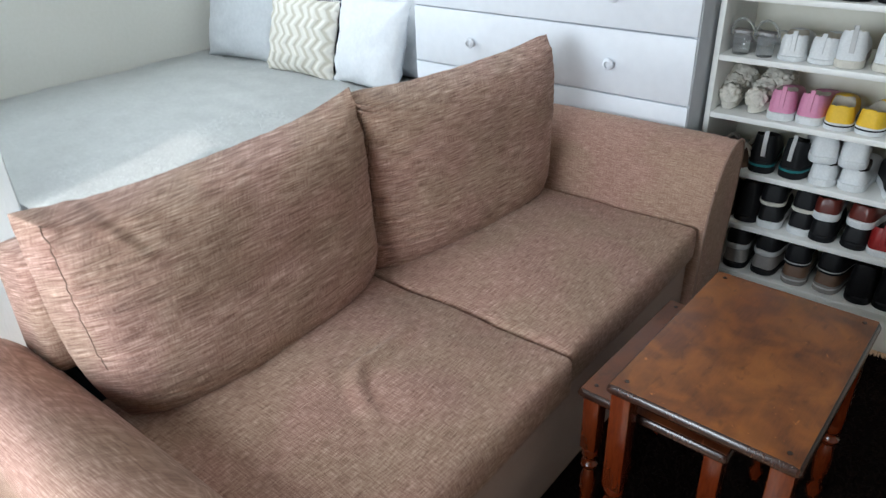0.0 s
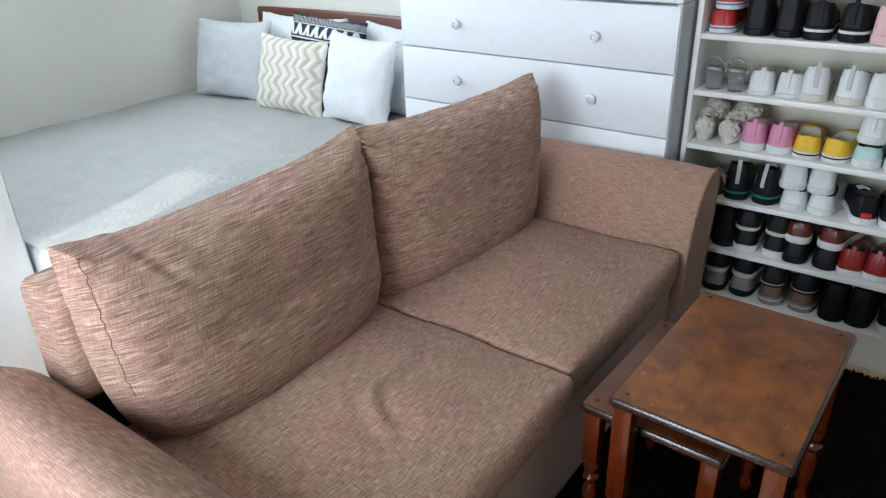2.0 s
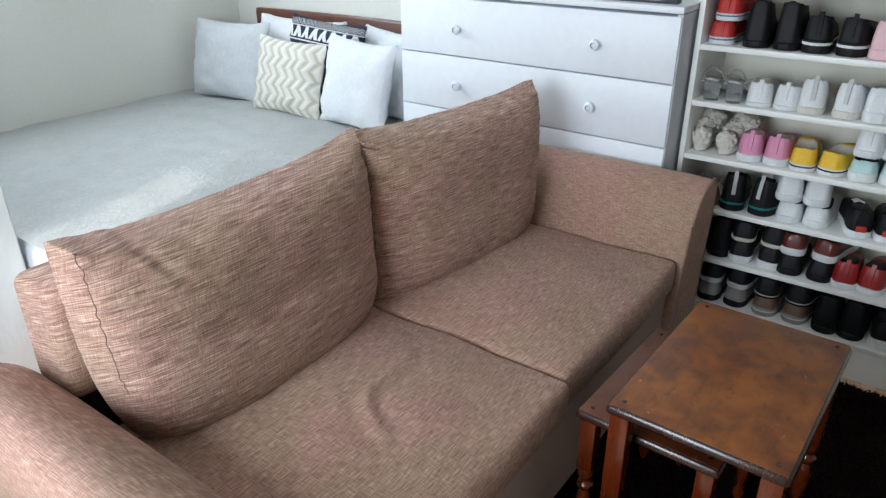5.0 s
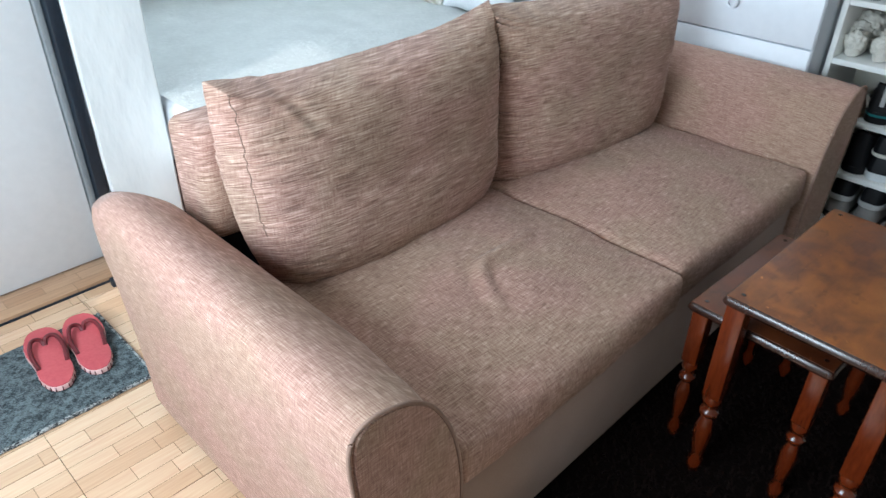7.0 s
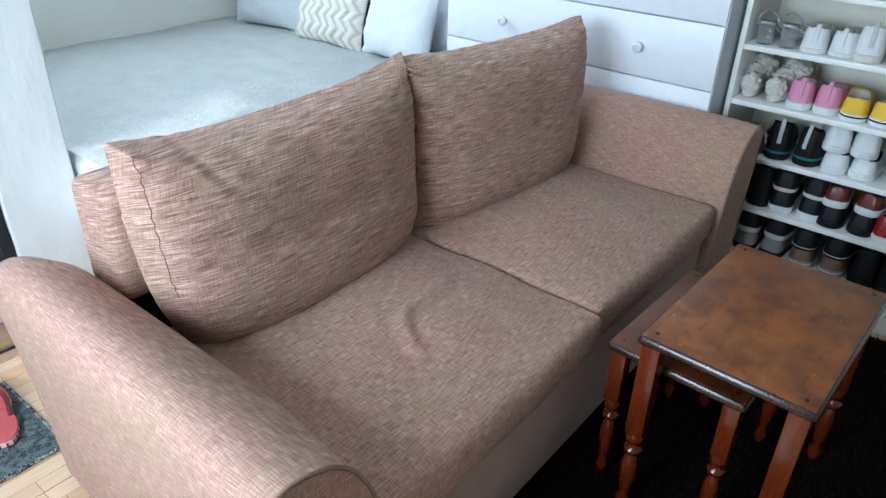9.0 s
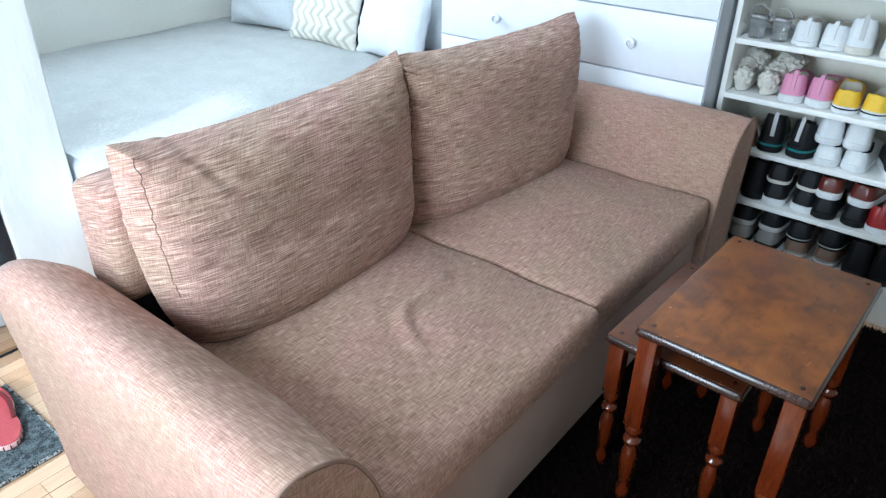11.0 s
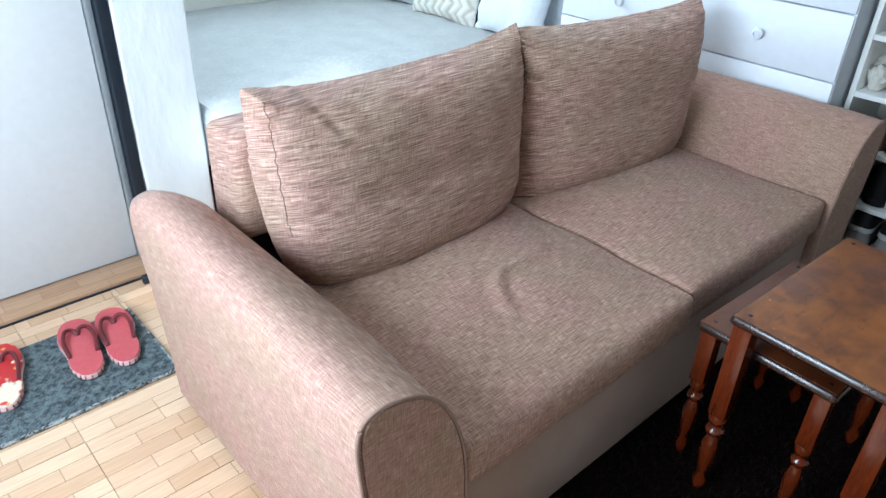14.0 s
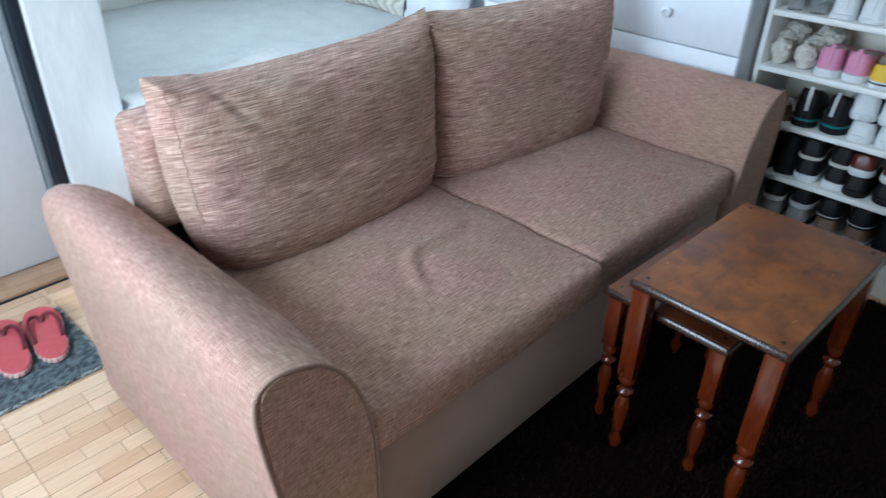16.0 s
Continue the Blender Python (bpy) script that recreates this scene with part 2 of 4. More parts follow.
def worn_wood(name, c1, c2, c3, coat, rough):
    """Varnished board: grain along x, worn paler blotches with darker rubbed patches and small nicks."""
    m = surf(name, c1, c2, 5, 55, rough, 0.15, 0, (0.7, 9, 9), 0.16, coat, 0.001)
    n, l = m.node_tree.nodes, m.node_tree.links
    b = n["Principled BSDF"]
    out = b.inputs["Base Color"].links[0].from_socket
    co = n.new("ShaderNodeTexCoord")

    def layer(out, scale, detail, lo, hi, colour, most=1.0, stretch=(1, 1, 1), shift=0.0):
        mp, nz, r, mx = n.new("ShaderNodeMapping"), n.new("ShaderNodeTexNoise"), n.new("ShaderNodeMapRange"), n.new("ShaderNodeMix")
        mp.inputs["Scale"].default_value, mp.inputs["Location"].default_value = stretch, (shift, shift, 0)
        l.new(co.outputs["Object"], mp.inputs[0])
        l.new(mp.outputs[0], nz.inputs["Vector"])
        nz.inputs["Scale"].default_value, nz.inputs["Detail"].default_value, nz.inputs["Distortion"].default_value = scale, detail, 0.6
        r.inputs[1].default_value, r.inputs[2].default_value, r.inputs[4].default_value = lo, hi, most
        l.new(nz.outputs[0], r.inputs[0])
        mx.data_type = "RGBA"
        l.new(r.outputs[0], mx.inputs[0])
        l.new(out, mx.inputs[6])
        mx.inputs[7].default_value = (*colour, 1)
        return mx.outputs[2], nz.outputs[0]

    out, wear = layer(out, 11.0, 10, 0.38, 0.70, c3, 0.85)
    out, _ = layer(out, 8.0, 9, 0.52, 0.72, tuple(v * 0.7 for v in c1), 0.4, shift=3.0)
    out, _ = layer(out, 26.0, 6, 0.60, 0.72, tuple(v * 0.8 for v in c1), 0.6, (0.8, 1.6, 1), 7.0)
    out, _ = layer(out, 48.0, 3, 0.70, 0.76, tuple(min(1, v * 1.9 + 0.02) for v in c3), 0.7, shift=11.0)
    l.new(out, b.inputs["Base Color"])
    rr = n.new("ShaderNodeMapRange")
    rr.inputs[3].default_value, rr.inputs[4].default_value = rough, rough + 0.25
    l.new(wear, rr.inputs[0])
    l.new(rr.outputs[0], b.inputs["Roughness"])
    return m


def floral(name):
    """Printed footbed: red towards the toe, cream at the heel, scattered pale and red blooms."""
    m = bpy.data.materials.new(name)
    m.use_nodes = True
    n, l = m.node_tree.nodes, m.node_tree.links
    b = n["Principled BSDF"]
    co, sp, vo = n.new("ShaderNodeTexCoord"), n.new("ShaderNodeSeparateXYZ"), n.new("ShaderNodeTexVoronoi")
    l.new(co.outputs["Object"], sp.inputs[0])
    l.new(co.outputs["Object"], vo.inputs["Vector"])
    vo.inputs["Scale"].default_value = 42
    field, dots, tint, mx = n.new("ShaderNodeValToRGB"), n.new("ShaderNodeValToRGB"), n.new("ShaderNodeValToRGB"), n.new("ShaderNodeMix")
    nz, ad = n.new("ShaderNodeTexNoise"), n.new("ShaderNodeMath")
    nz.inputs["Scale"].default_value = 45
    l.new(co.outputs["Object"], nz.inputs["Vector"])
    ad.operation = "MULTIPLY_ADD"
    ad.inputs[1].default_value = 0.09
    l.new(nz.outputs[0], ad.inputs[0])
    l.new(sp.outputs[0], ad.inputs[2])
    e = field.color_ramp.elements
    e[0].position, e[0].color = 0.135, (0.78, 0.66, 0.50, 1)
    e[1].position, e[1].color = 0.15, (0.52, 0.02, 0.022, 1)
    l.new(ad.outputs[0], field.inputs[0])
    e = dots.color_ramp.elements
    e[0].position, e[0].color = 0.30, (1, 1, 1, 1)
    e[1].position, e[1].color = 0.36, (0, 0, 0, 1)
    l.new(vo.outputs["Distance"], dots.inputs[0])
    tint.color_ramp.interpolation = "CONSTANT"
    e = tint.color_ramp.elements
    e[0].position, e[0].color = 0.0, (0.62, 0.05, 0.04, 1)
    e[1].position, e[1].color = 0.45, (0.80, 0.34, 0.10, 1)
    k = e.new(0.65)
    k.color = (0.82, 0.74, 0.62, 1)
    k = e.new(0.9)
    k.color = (0.25, 0.33, 0.6, 1)
    l.new(vo.outputs["Color"], tint.inputs[0])
    mx.data_type = "RGBA"
    l.new(dots.outputs[0], mx.inputs[0])
    l.new(field.outputs[0], mx.inputs[6])
    l.new(tint.outputs[0], mx.inputs[7])
    l.new(mx.outputs[2], b.inputs["Base Color"])
    b.inputs["Roughness"].default_value = 0.5
    return m


M = {
    "wall": surf("wall_paint", (0.74, 0.73, 0.67), (0.80, 0.79, 0.74), 1.2, 60, 0.75, 0.12),
    # unseen south wall: mid-tone chosen to cut the light it bounces back
    "taupe": surf("taupe_low_bounce", (0.40, 0.37, 0.33), (0.46, 0.43, 0.39), 1.2, 60, 0.8, 0.1),
    "pier": surf("pier_paint", (0.76, 0.79, 0.79), (0.86, 0.88, 0.87), 2.5, 13, 0.42, 0.8, stretch=(1.6, 1, 0.6), dist=0.014),
    "ceil": surf("ceiling_paint", (0.78, 0.78, 0.76), (0.82, 0.82, 0.8), 1, 50, 0.8, 0.05),
    "white": surf("white_lacquer", (0.78, 0.81, 0.86), (0.84, 0.87, 0.92), 2, 30, 0.42, 0.03),
    # chest sides and back: the white lacquer greyed to stand for their shade
    "white_shaded": surf("shaded_white_lacquer", (0.50, 0.53, 0.57), (0.56, 0.59, 0.63), 2, 30, 0.35, 0.03),
    "rack": surf("rack_board", (0.84, 0.84, 0.81), (0.89, 0.89, 0.86), 3, 40, 0.4, 0.03),
    "rackback": surf("rack_back", (0.82, 0.78, 0.66), (0.88, 0.85, 0.75), 4, 40, 0.6, 0.03),
    "door": surf("door_paint", (0.72, 0.73, 0.74), (0.78, 0.79, 0.80), 1.5, 40, 0.4, 0.04),
    "steel": surf("door_frame_grey", (0.22, 0.24, 0.25), (0.30, 0.32, 0.33), 4, 60, 0.45, 0.05),
    "black": surf("black_rubber", (0.005, 0.011, 0.02), (0.012, 0.022, 0.036), 6, 60, 0.5, 0.08),
    "grout": surf("grout", (0.2, 0.125, 0.075), (0.27, 0.175, 0.105), 8, 90, 0.85, 0.2),
    "tile": strips("strip_tile"),
    # threshold strips: the floor tile browned to stand for shade by the door
    "step": strips("shaded_strip_tile", (0.48, 0.28, 0.16, 1), (0.62, 0.40, 0.25, 1)),
    "tx": tweed("tweed_cushion", (1, -1, 0), (0, 0.25, 1), 0.21, 0.315, 0.675, 400, 0.036),
    "ts": tweed("tweed_seat", (1, 0, 0), (0, 1, 1), 0.27, 0.28, 0.72, 400, 0.07),
    "ty": tweed("tweed_arm", (0, 1, 0), (1, 0, 1), 0.24, 0.21, 0.79, 400, 0.07),
    "tf": tweed("tweed_panel", (1, 0, 0), (0, 0, 1), 0.27, 0.24, 0.77, 400, 0.09),
    "base": surf("plain_weave", (0.36, 0.255, 0.21), (0.43, 0.31, 0.26), 9, 420, 0.92, 0.25, sheen=0.1),
    "pipe": surf("seam_thread", (0.13, 0.075, 0.055), (0.2, 0.125, 0.095), 30, 300, 0.9, 0.2),
    "piping": surf("piping_cord", (0.24, 0.15, 0.11), (0.33, 0.21, 0.16), 30, 300, 0.9, 0.2),
    "top": worn_wood("worn_tabletop", (0.09, 0.024, 0.006), (0.17, 0.047, 0.010), (0.34, 0.108, 0.016), 0.12, 0.28),
    # smaller table's board, colour darkened for the shade under the larger top
    "top_shaded": worn_wood("shaded_tabletop", (0.05, 0.011, 0.003), (0.09, 0.021, 0.005), (0.14, 0.036, 0.008), 0.2, 0.3),
    "edge": surf("dark_table_edge", (0.016, 0.006, 0.004), (0.045, 0.014, 0.007), 8, 60, 0.27, 0.03, 0, (1, 4, 1), 0.2, 0.25, spec=0.5),
    "leg": surf("orange_varnish", (0.075, 0.011, 0.003), (0.15, 0.025, 0.005), 9, 70, 0.25, 0.06, 0, (4, 4, 0.6), 0.2, 0.5),
    "rug": surf("rug_base", (0.0036, 0.0022, 0.0018), (0.008, 0.0046, 0.0036), 9, 120, 1.0, 0.6, dist=0.01, spec=0.05),
    "tuft": surf("rug_pile", (0.0065, 0.0038, 0.003), (0.012, 0.007, 0.0056), 14, 90, 1.0, 0.0, spec=0.05),
    "fur": surf("plush_throw", (0.72, 0.73, 0.71), (0.84, 0.85, 0.83), 9, 60, 0.95, 0.3, dist=0.012, sheen=0.1),
    "hair": surf("plush_hair", (0.80, 0.81, 0.79), (0.88, 0.89, 0.88), 6, 60, 0.9, 0.0),
    "head": surf("mahogany", (0.085, 0.022, 0.012), (0.16, 0.045, 0.022), 4, 40, 0.4, 0.1, 0, (6, 0.6, 4), 0.2, 0.2),
    "linen": surf("white_linen", (0.70, 0.72, 0.75), (0.80, 0.82, 0.85), 7, 60, 0.85, 0.5, dist=0.006),
    "linen2": surf("grey_linen", (0.50, 0.52, 0.54), (0.60, 0.62, 0.64), 7, 60, 0.85, 0.5, dist=0.006),
    "chev": zigzag("chevron_plush", (0.56, 0.52, 0.43), (0.78, 0.75, 0.68), 0.052, 0.045, 0.8),
    "navy": banded("navy_cotton"),
    "mat": surf("door_mat_pile", (0.020, 0.029, 0.032), (0.16, 0.195, 0.205), 60, 260, 0.95, 0.9, dist=0.006, spread=0.10),
    "matedge": surf("mat_binding", (0.012, 0.014, 0.016), (0.4, 0.41, 0.4), 60, 200, 0.9, 0.3, spread=0.06),
    "coral": surf("coral_rubber", (0.50, 0.07, 0.085), (0.60, 0.11, 0.12), 10, 120, 0.55, 0.15),
    "coral2": surf("dark_coral_strap", (0.10, 0.007, 0.011), (0.14, 0.012, 0.017), 10, 120, 0.45, 0.1),
    "pinkrim": surf("pale_rubber_rim", (0.72, 0.45, 0.42), (0.8, 0.55, 0.5), 20, 120, 0.6, 0.1),
    "floral": floral("floral_print"),
    "glass": None,
    "chrome": surf("chrome", (0.7, 0.7, 0.7), (0.8, 0.8, 0.8), 5, 80, 0.15, 0.0, 1.0),
}


def glass(name, rough=0.05):
    m = bpy.data.materials.new(name)
    m.use_nodes = True
    b = m.node_tree.nodes["Principled BSDF"]
    b.inputs["Base Color"].default_value = (0.92, 0.94, 0.95, 1)
    b.inputs["Roughness"].default_value, b.inputs["Transmission Weight"].default_value, b.inputs["IOR"].default_value = rough, 0.9, 1.3
    return m


M["glass"] = glass("clear_plastic")


def leather(name, c, rough=0.5, spread=0.15):
    d = tuple(max(0.003, v * 0.88) for v in c)
    e = tuple(min(0.9, v * 1.08 + 0.003) for v in c)
    return surf(name, d, e, 14, 160, rough, 0.07, dist=0.001, spec=0.25 if max(c) < 0.03 else 0.45)


C = {k: leather(k, v, r) for k, v, r in (
    ("shoe_white", (0.74, 0.76, 0.77), 0.5), ("shoe_offwhite", (0.66, 0.63, 0.56), 0.6), ("shoe_black", (0.006, 0.006, 0.0075), 0.55),
    ("shoe_red", (0.50, 0.03, 0.025), 0.5), ("shoe_crimson", (0.30, 0.014, 0.014), 0.4), ("shoe_pink", (0.70, 0.27, 0.43), 0.5),
    ("shoe_blush", (0.78, 0.50, 0.52), 0.6), ("shoe_yellow", (0.85, 0.52, 0.03), 0.55), ("shoe_teal", (0.01, 0.18, 0.19), 0.4),
    ("shoe_mint", (0.50, 0.70, 0.69), 0.5), ("shoe_burgundy", (0.13, 0.022, 0.015), 0.28), ("shoe_grey", (0.27, 0.25, 0.24), 0.5),
    ("shoe_brown", (0.17, 0.095, 0.06), 0.5), ("shoe_blue", (0.10, 0.16, 0.36), 0.5), ("shoe_silver", (0.55, 0.55, 0.55), 0.3),
    ("shoe_lining", (0.05, 0.045, 0.04), 0.9), ("shoe_cream_lining", (0.55, 0.5, 0.42), 0.9))}


# ---- building helpers ----
BASE = {}


def thing(name, at, label, category, group="", kind=""):
    ob = new(name)
    ob.empty_display_size = 0.1
    ob.location = at
    BASE[ob.name] = Vector(at)
    return tagged(ob, label, category, group, kind)


def mesh_of(name, bm, material, sharp=40):
    bmesh.ops.recalc_face_normals(bm, faces=bm.faces)
    me = bpy.data.meshes.new(name)
    bm.to_mesh(me)
    bm.free()
    me.materials.append(material)
    me.polygons.foreach_set("use_smooth", [True] * len(me.polygons))
    me.set_sharp_from_angle(angle=radians(sharp))
    return me


def part(name, bm, material, parent, label="", sharp=40):
    """One mesh under a thing or under a part; the bmesh is in world places if the thing has a base, else in the thing's own."""
    root = parent
    while root.parent:
        root = root.parent
    if root.name in BASE:
        bm.transform(Matrix.Translation(-BASE[root.name]))
    ob = new(name, mesh_of(name, bm, material, sharp))
    ob.parent = parent
    if label:
        tagged(ob, label)
    return ob


def solo(name, bm, material, label, category, group="", kind="", at=(0, 0, 0), sharp=40):
    bm.transform(Matrix.Translation(-Vector(at)))
    ob = new(name, mesh_of(name, bm, material, sharp))
    ob.location = at
    return tagged(ob, label, category, group, kind)


def box(x0, x1, y0, y1, z0, z1, bevel=0.003, bm=None, seg=2):
    bm = bm or bmesh.new()
    got = bmesh.ops.create_cube(bm, size=1, matrix=Matrix.Translation(((x0 + x1) / 2, (y0 + y1) / 2, (z0 + z1) / 2)) @ Matrix.Diagonal((x1 - x0, y1 - y0, z1 - z0, 1)))
    if bevel:
        edges = {e for v in got["verts"] for e in v.link_edges}
        bmesh.ops.bevel(bm, geom=list(edges), offset=bevel, segments=seg, profile=0.5, affect="EDGES")
    return bm


def loft(rings, closed=True, caps=True, bm=None):
    """A skin over rings of equal length."""
    bm = bm or bmesh.new()
    rows = [[bm.verts.new(p) for p in ring] for ring in rings]
    n = len(rows[0])
    for a, b in zip(rows, rows[1:]):
        for i in range(n if closed else n - 1):
            bm.faces.new((a[i], a[(i + 1) % n], b[(i + 1) % n], b[i]))
    if caps and closed:
        bm.faces.new(rows[0][::-1])
        bm.faces.new(rows[-1])
    return bm


def lathe(profile, at=(0, 0, 0), n=16, axis="z", bm=None):
    rings = []
    for r, h in profile:
        ring = []
        for i in range(n):
            a = 2 * math.pi * i / n
            c, s = r * math.cos(a), r * math.sin(a)
            p = (c, s, h) if axis == "z" else (h, c, s)
            ring.append((p[0] + at[0], p[1] + at[1], p[2] + at[2]))
        rings.append(ring)
    return loft(rings, bm=bm)


def tube(points, radius, n=8, closed=False, bm=None):
    """A round cord along points."""
    pts = [Vector(p) for p in points]
    rings = []
    for i, p in enumerate(pts):
        a = pts[i - 1] if (i or closed) else p
        b = pts[(i + 1) % len(pts)] if (i + 1 < len(pts) or closed) else p
        d = (b - a).normalized()
        u = d.cross(Vector((0, 0, 1)) if abs(d.z) < 0.9 else Vector((1, 0, 0))).normalized()
        v = d.cross(u)
        rings.append([p + radius * (math.cos(2 * math.pi * k / n) * u + math.sin(2 * math.pi * k / n) * v) for k in range(n)])
    if closed:
        rings.append(rings[0])
    return loft(rings, caps=not closed, bm=bm)


def smooth_line(points, per=6):
    """A rounded line through points."""
    pts = [Vector(p) for p in points]
    out = []
    for i in range(len(pts) - 1):
        p0, p1, p2, p3 = pts[max(0, i - 1)], pts[i], pts[i + 1], pts[min(len(pts) - 1, i + 2)]
        for k in range(per):
            t = k / per
            out.append(0.5 * ((2 * p1) + (p2 - p0) * t + (2 * p0 - 5 * p1 + 4 * p2 - p3) * t * t + (3 * p1 - p0 - 3 * p2 + p3) * t ** 3))
    return out + [pts[-1]]


def soft_box(x0, x1, y0, y1, z0, z1, r, n=(20, 16, 6), crown=0.0, puff=0.0, ripple=0.0, seed=0.0):
    """An upholstered block: rounded edges, crowned top, puffed front and a little unevenness."""
    bm = bmesh.new()
    c = Vector(((x0 + x1) / 2, (y0 + y1) / 2, (z0 + z1) / 2))
    h = Vector(((x1 - x0) / 2, (y1 - y0) / 2, (z1 - z0) / 2))
    cells = {}

    def vert(key):
        if key not in cells:
            p = Vector([(2 * key[i] / n[i] - 1) for i in range(3)])
            q = Vector([math.copysign(1 - (1 - abs(p[i])) ** 1.35, p[i]) * h[i] for i in range(3)])
            core = Vector([max(-h[i] + r, min(h[i] - r, q[i])) for i in range(3)])
            d = q - core
            if d.length > 1e-6:
                q = core + d.normalized() * min(r, d.length * 1.0 if d.length < r else r)
            u, v, w = q.x / h.x, q.y / h.y, q.z / h.z
            if w > 0:
                q.z += crown * (1 - u * u) * (1 - v * v) * w
            q.y -= puff * max(0, -v) * (1 - u * u) * (1 - w * w)
            if ripple:
                q += Vector((0, 0, 1)) * ripple * noise.noise((c + q) * 6 + Vector((seed, 0, 0)))
            cells[key] = bm.verts.new(c + q)
        return cells[key]

    for ax in range(3):
        a, b = [i for i in range(3) if i != ax]
        for side in (0, n[ax]):
            for i in range(n[a]):
                for j in range(n[b]):
                    keys = []
                    for di, dj in ((0, 0), (1, 0), (1, 1), (0, 1)):
                        k = [0, 0, 0]
                        k[ax], k[a], k[b] = side, i + di, j + dj
                        keys.append(vert(tuple(k)))
                    bm.faces.new(keys)
    return bm


def pillow(w, h, edge, bulge, ear=0.02, n=26, pinch=0.0, wrinkle=0.004, seed=0.0, low=0.0, tuck=0.0, dip=0.0, gather=0.0, flare=0.0, soft=0.0, fold=0.0):
    """A stuffed cushion in its own x (width), z (height), y (thickness, front at -y). edge: half the border's depth."""
    bm = bmesh.new()
    grid = {}

    def at(u, v, side):
        x = u * w / 2 * (1 - ear * (1 - v * v) * abs(u) ** 3)
        z = v * h / 2 * (1 - ear * 1.6 * (1 - u * u) * abs(v) ** 3) - dip * max(0, v) ** 3 * (1 - u ** 4)
        x += flare * max(0, u) * ((1 + v) / 2) ** 1.6
        if tuck:
            x += tuck * max(0, -u) * ((1 - v) / 2) ** 3.6
        c = (abs(u) * abs(v)) ** 9 * soft
        x, z = x * (1 - 0.05 * c), z - 0.045 * c * (v > 0)
        body = (1 - abs(u) ** 3.2) * (1 - abs(v) ** 3.2)
        e = edge * (1 - pinch * (abs(u) * abs(v)) ** 4)
        y = e + bulge * body ** 0.62 + low * max(0, -v) * (1 - u * u)
        p = Vector((x, y * side, z + h / 2))
        rim = (abs(u) ** 6 + abs(v) ** 6)
        k = wrinkle * (noise.noise(Vector((u * 3 + seed, v * 3, side))) + rim * 1.2 * noise.noise(Vector((u * 11 + seed, v * 11, side * 2))))
        if fold:
            f1 = (u + 0.80 - 0.35 * (0.95 - v)) / 0.035
            k += max(0, min(1, (v - 0.45) / 0.3)) * fold * (math.exp(-f1 * f1) - math.exp(-(f1 - 2.2) ** 2))
        if gather and u < 0:
            k += gather * math.exp(-(1 + u) / 0.26) * math.sin(58 * v + 5 * u + 6 * noise.noise(Vector((v * 5, u * 2, seed)))) * max(0, 0.45 + 1.3 * noise.noise(Vector((v * 6, u * 3, seed + 3))))
        return p + Vector((0, k * side, k * 0.4))

    for side in (-1, 1):
        for i in range(n + 1):
            for j in range(n + 1):
                u, v = 2 * i / n - 1, 2 * j / n - 1
                u, v = math.copysign(1 - (1 - abs(u)) ** 1.4, u), math.copysign(1 - (1 - abs(v)) ** 1.4, v)
                grid[side, i, j] = bm.verts.new(at(u, v, side))
        for i in range(n):
            for j in range(n):
                bm.faces.new([grid[side, i + a, j + b] for a, b in ((0, 0), (1, 0), (1, 1), (0, 1))])
    rim = [(i, 0) for i in range(n)] + [(n, j) for j in range(n)] + [(i, n) for i in range(n, 0, -1)] + [(0, j) for j in range(n, 0, -1)]
    front, back = [grid[-1, i, j] for i, j in rim], [grid[1, i, j] for i, j in rim]
    mid = [bm.verts.new((a.co + b.co) / 2 + 0.5 * edge * Vector((math.copysign(abs(2 * i / n - 1) ** 8, i - n / 2), 0, math.copysign(abs(2 * j / n - 1) ** 8, j - n / 2)))) for (i, j), a, b in zip(rim, front, back)]
    for k in range(len(rim)):
        q = (k + 1) % len(rim)
        bm.faces.new((front[k], front[q], mid[q], mid[k]))
        bm.faces.new((mid[k], mid[q], back[q], back[k]))
    return bm, [v.co.copy() for v in front], [v.co.copy() for v in back]


# ---- the room ----
EAST, NORTH, SOUTH, TOP = 2.42, 2.95, -2.2, 2.5
DOOR_Y, PIER_Y, PIER_X0, PIER_X1 = 1.745, 1.68, 0.213, 0.447


def setting(name, bm, material, label, category):
    return solo(name, bm, material, label, category, kind="structure")


w = box(WEST - 0.15, WEST, SOUTH, WIN_Y0, 0, TOP, 0)
box(WEST - 0.15, WEST, WIN_Y1, DOOR_Y + 0.2, 0, TOP, 0, w)
box(WEST - 0.15, WEST, WIN_Y0, WIN_Y1, 0, WIN_Z0, 0, w)
box(WEST - 0.15, WEST, WIN_Y0, WIN_Y1, WIN_Z1, TOP, 0, w)
setting("wall_west", w, M["wall"], "white painted wall with a window opening", "wall")
setting("wall_east", box(EAST, EAST + 0.15, SOUTH, NORTH + 0.15, 0, TOP, 0), M["wall"], "cream white painted wall behind bed and chest", "wall")
setting("wall_south", box(WEST - 0.15, EAST + 0.15, SOUTH - 0.15, SOUTH, 0, TOP, 0), M["taupe"], "unseen plain taupe wall, toned down to cut bounced light", "wall")
w = box(PIER_X1, NX0, NORTH, NORTH + 0.15, 0, TOP, 0)
box(NX1, EAST, NORTH, NORTH + 0.15, 0, TOP, 0, w)
box(NX0, NX1, NORTH, NORTH + 0.15, 0, NZ0, 0, w)
box(NX0, NX1, NORTH, NORTH + 0.15, NZ1, TOP, 0, w)
setting("wall_north", w, M["wall"], "cream white painted wall with an added window over the bed", "wall")


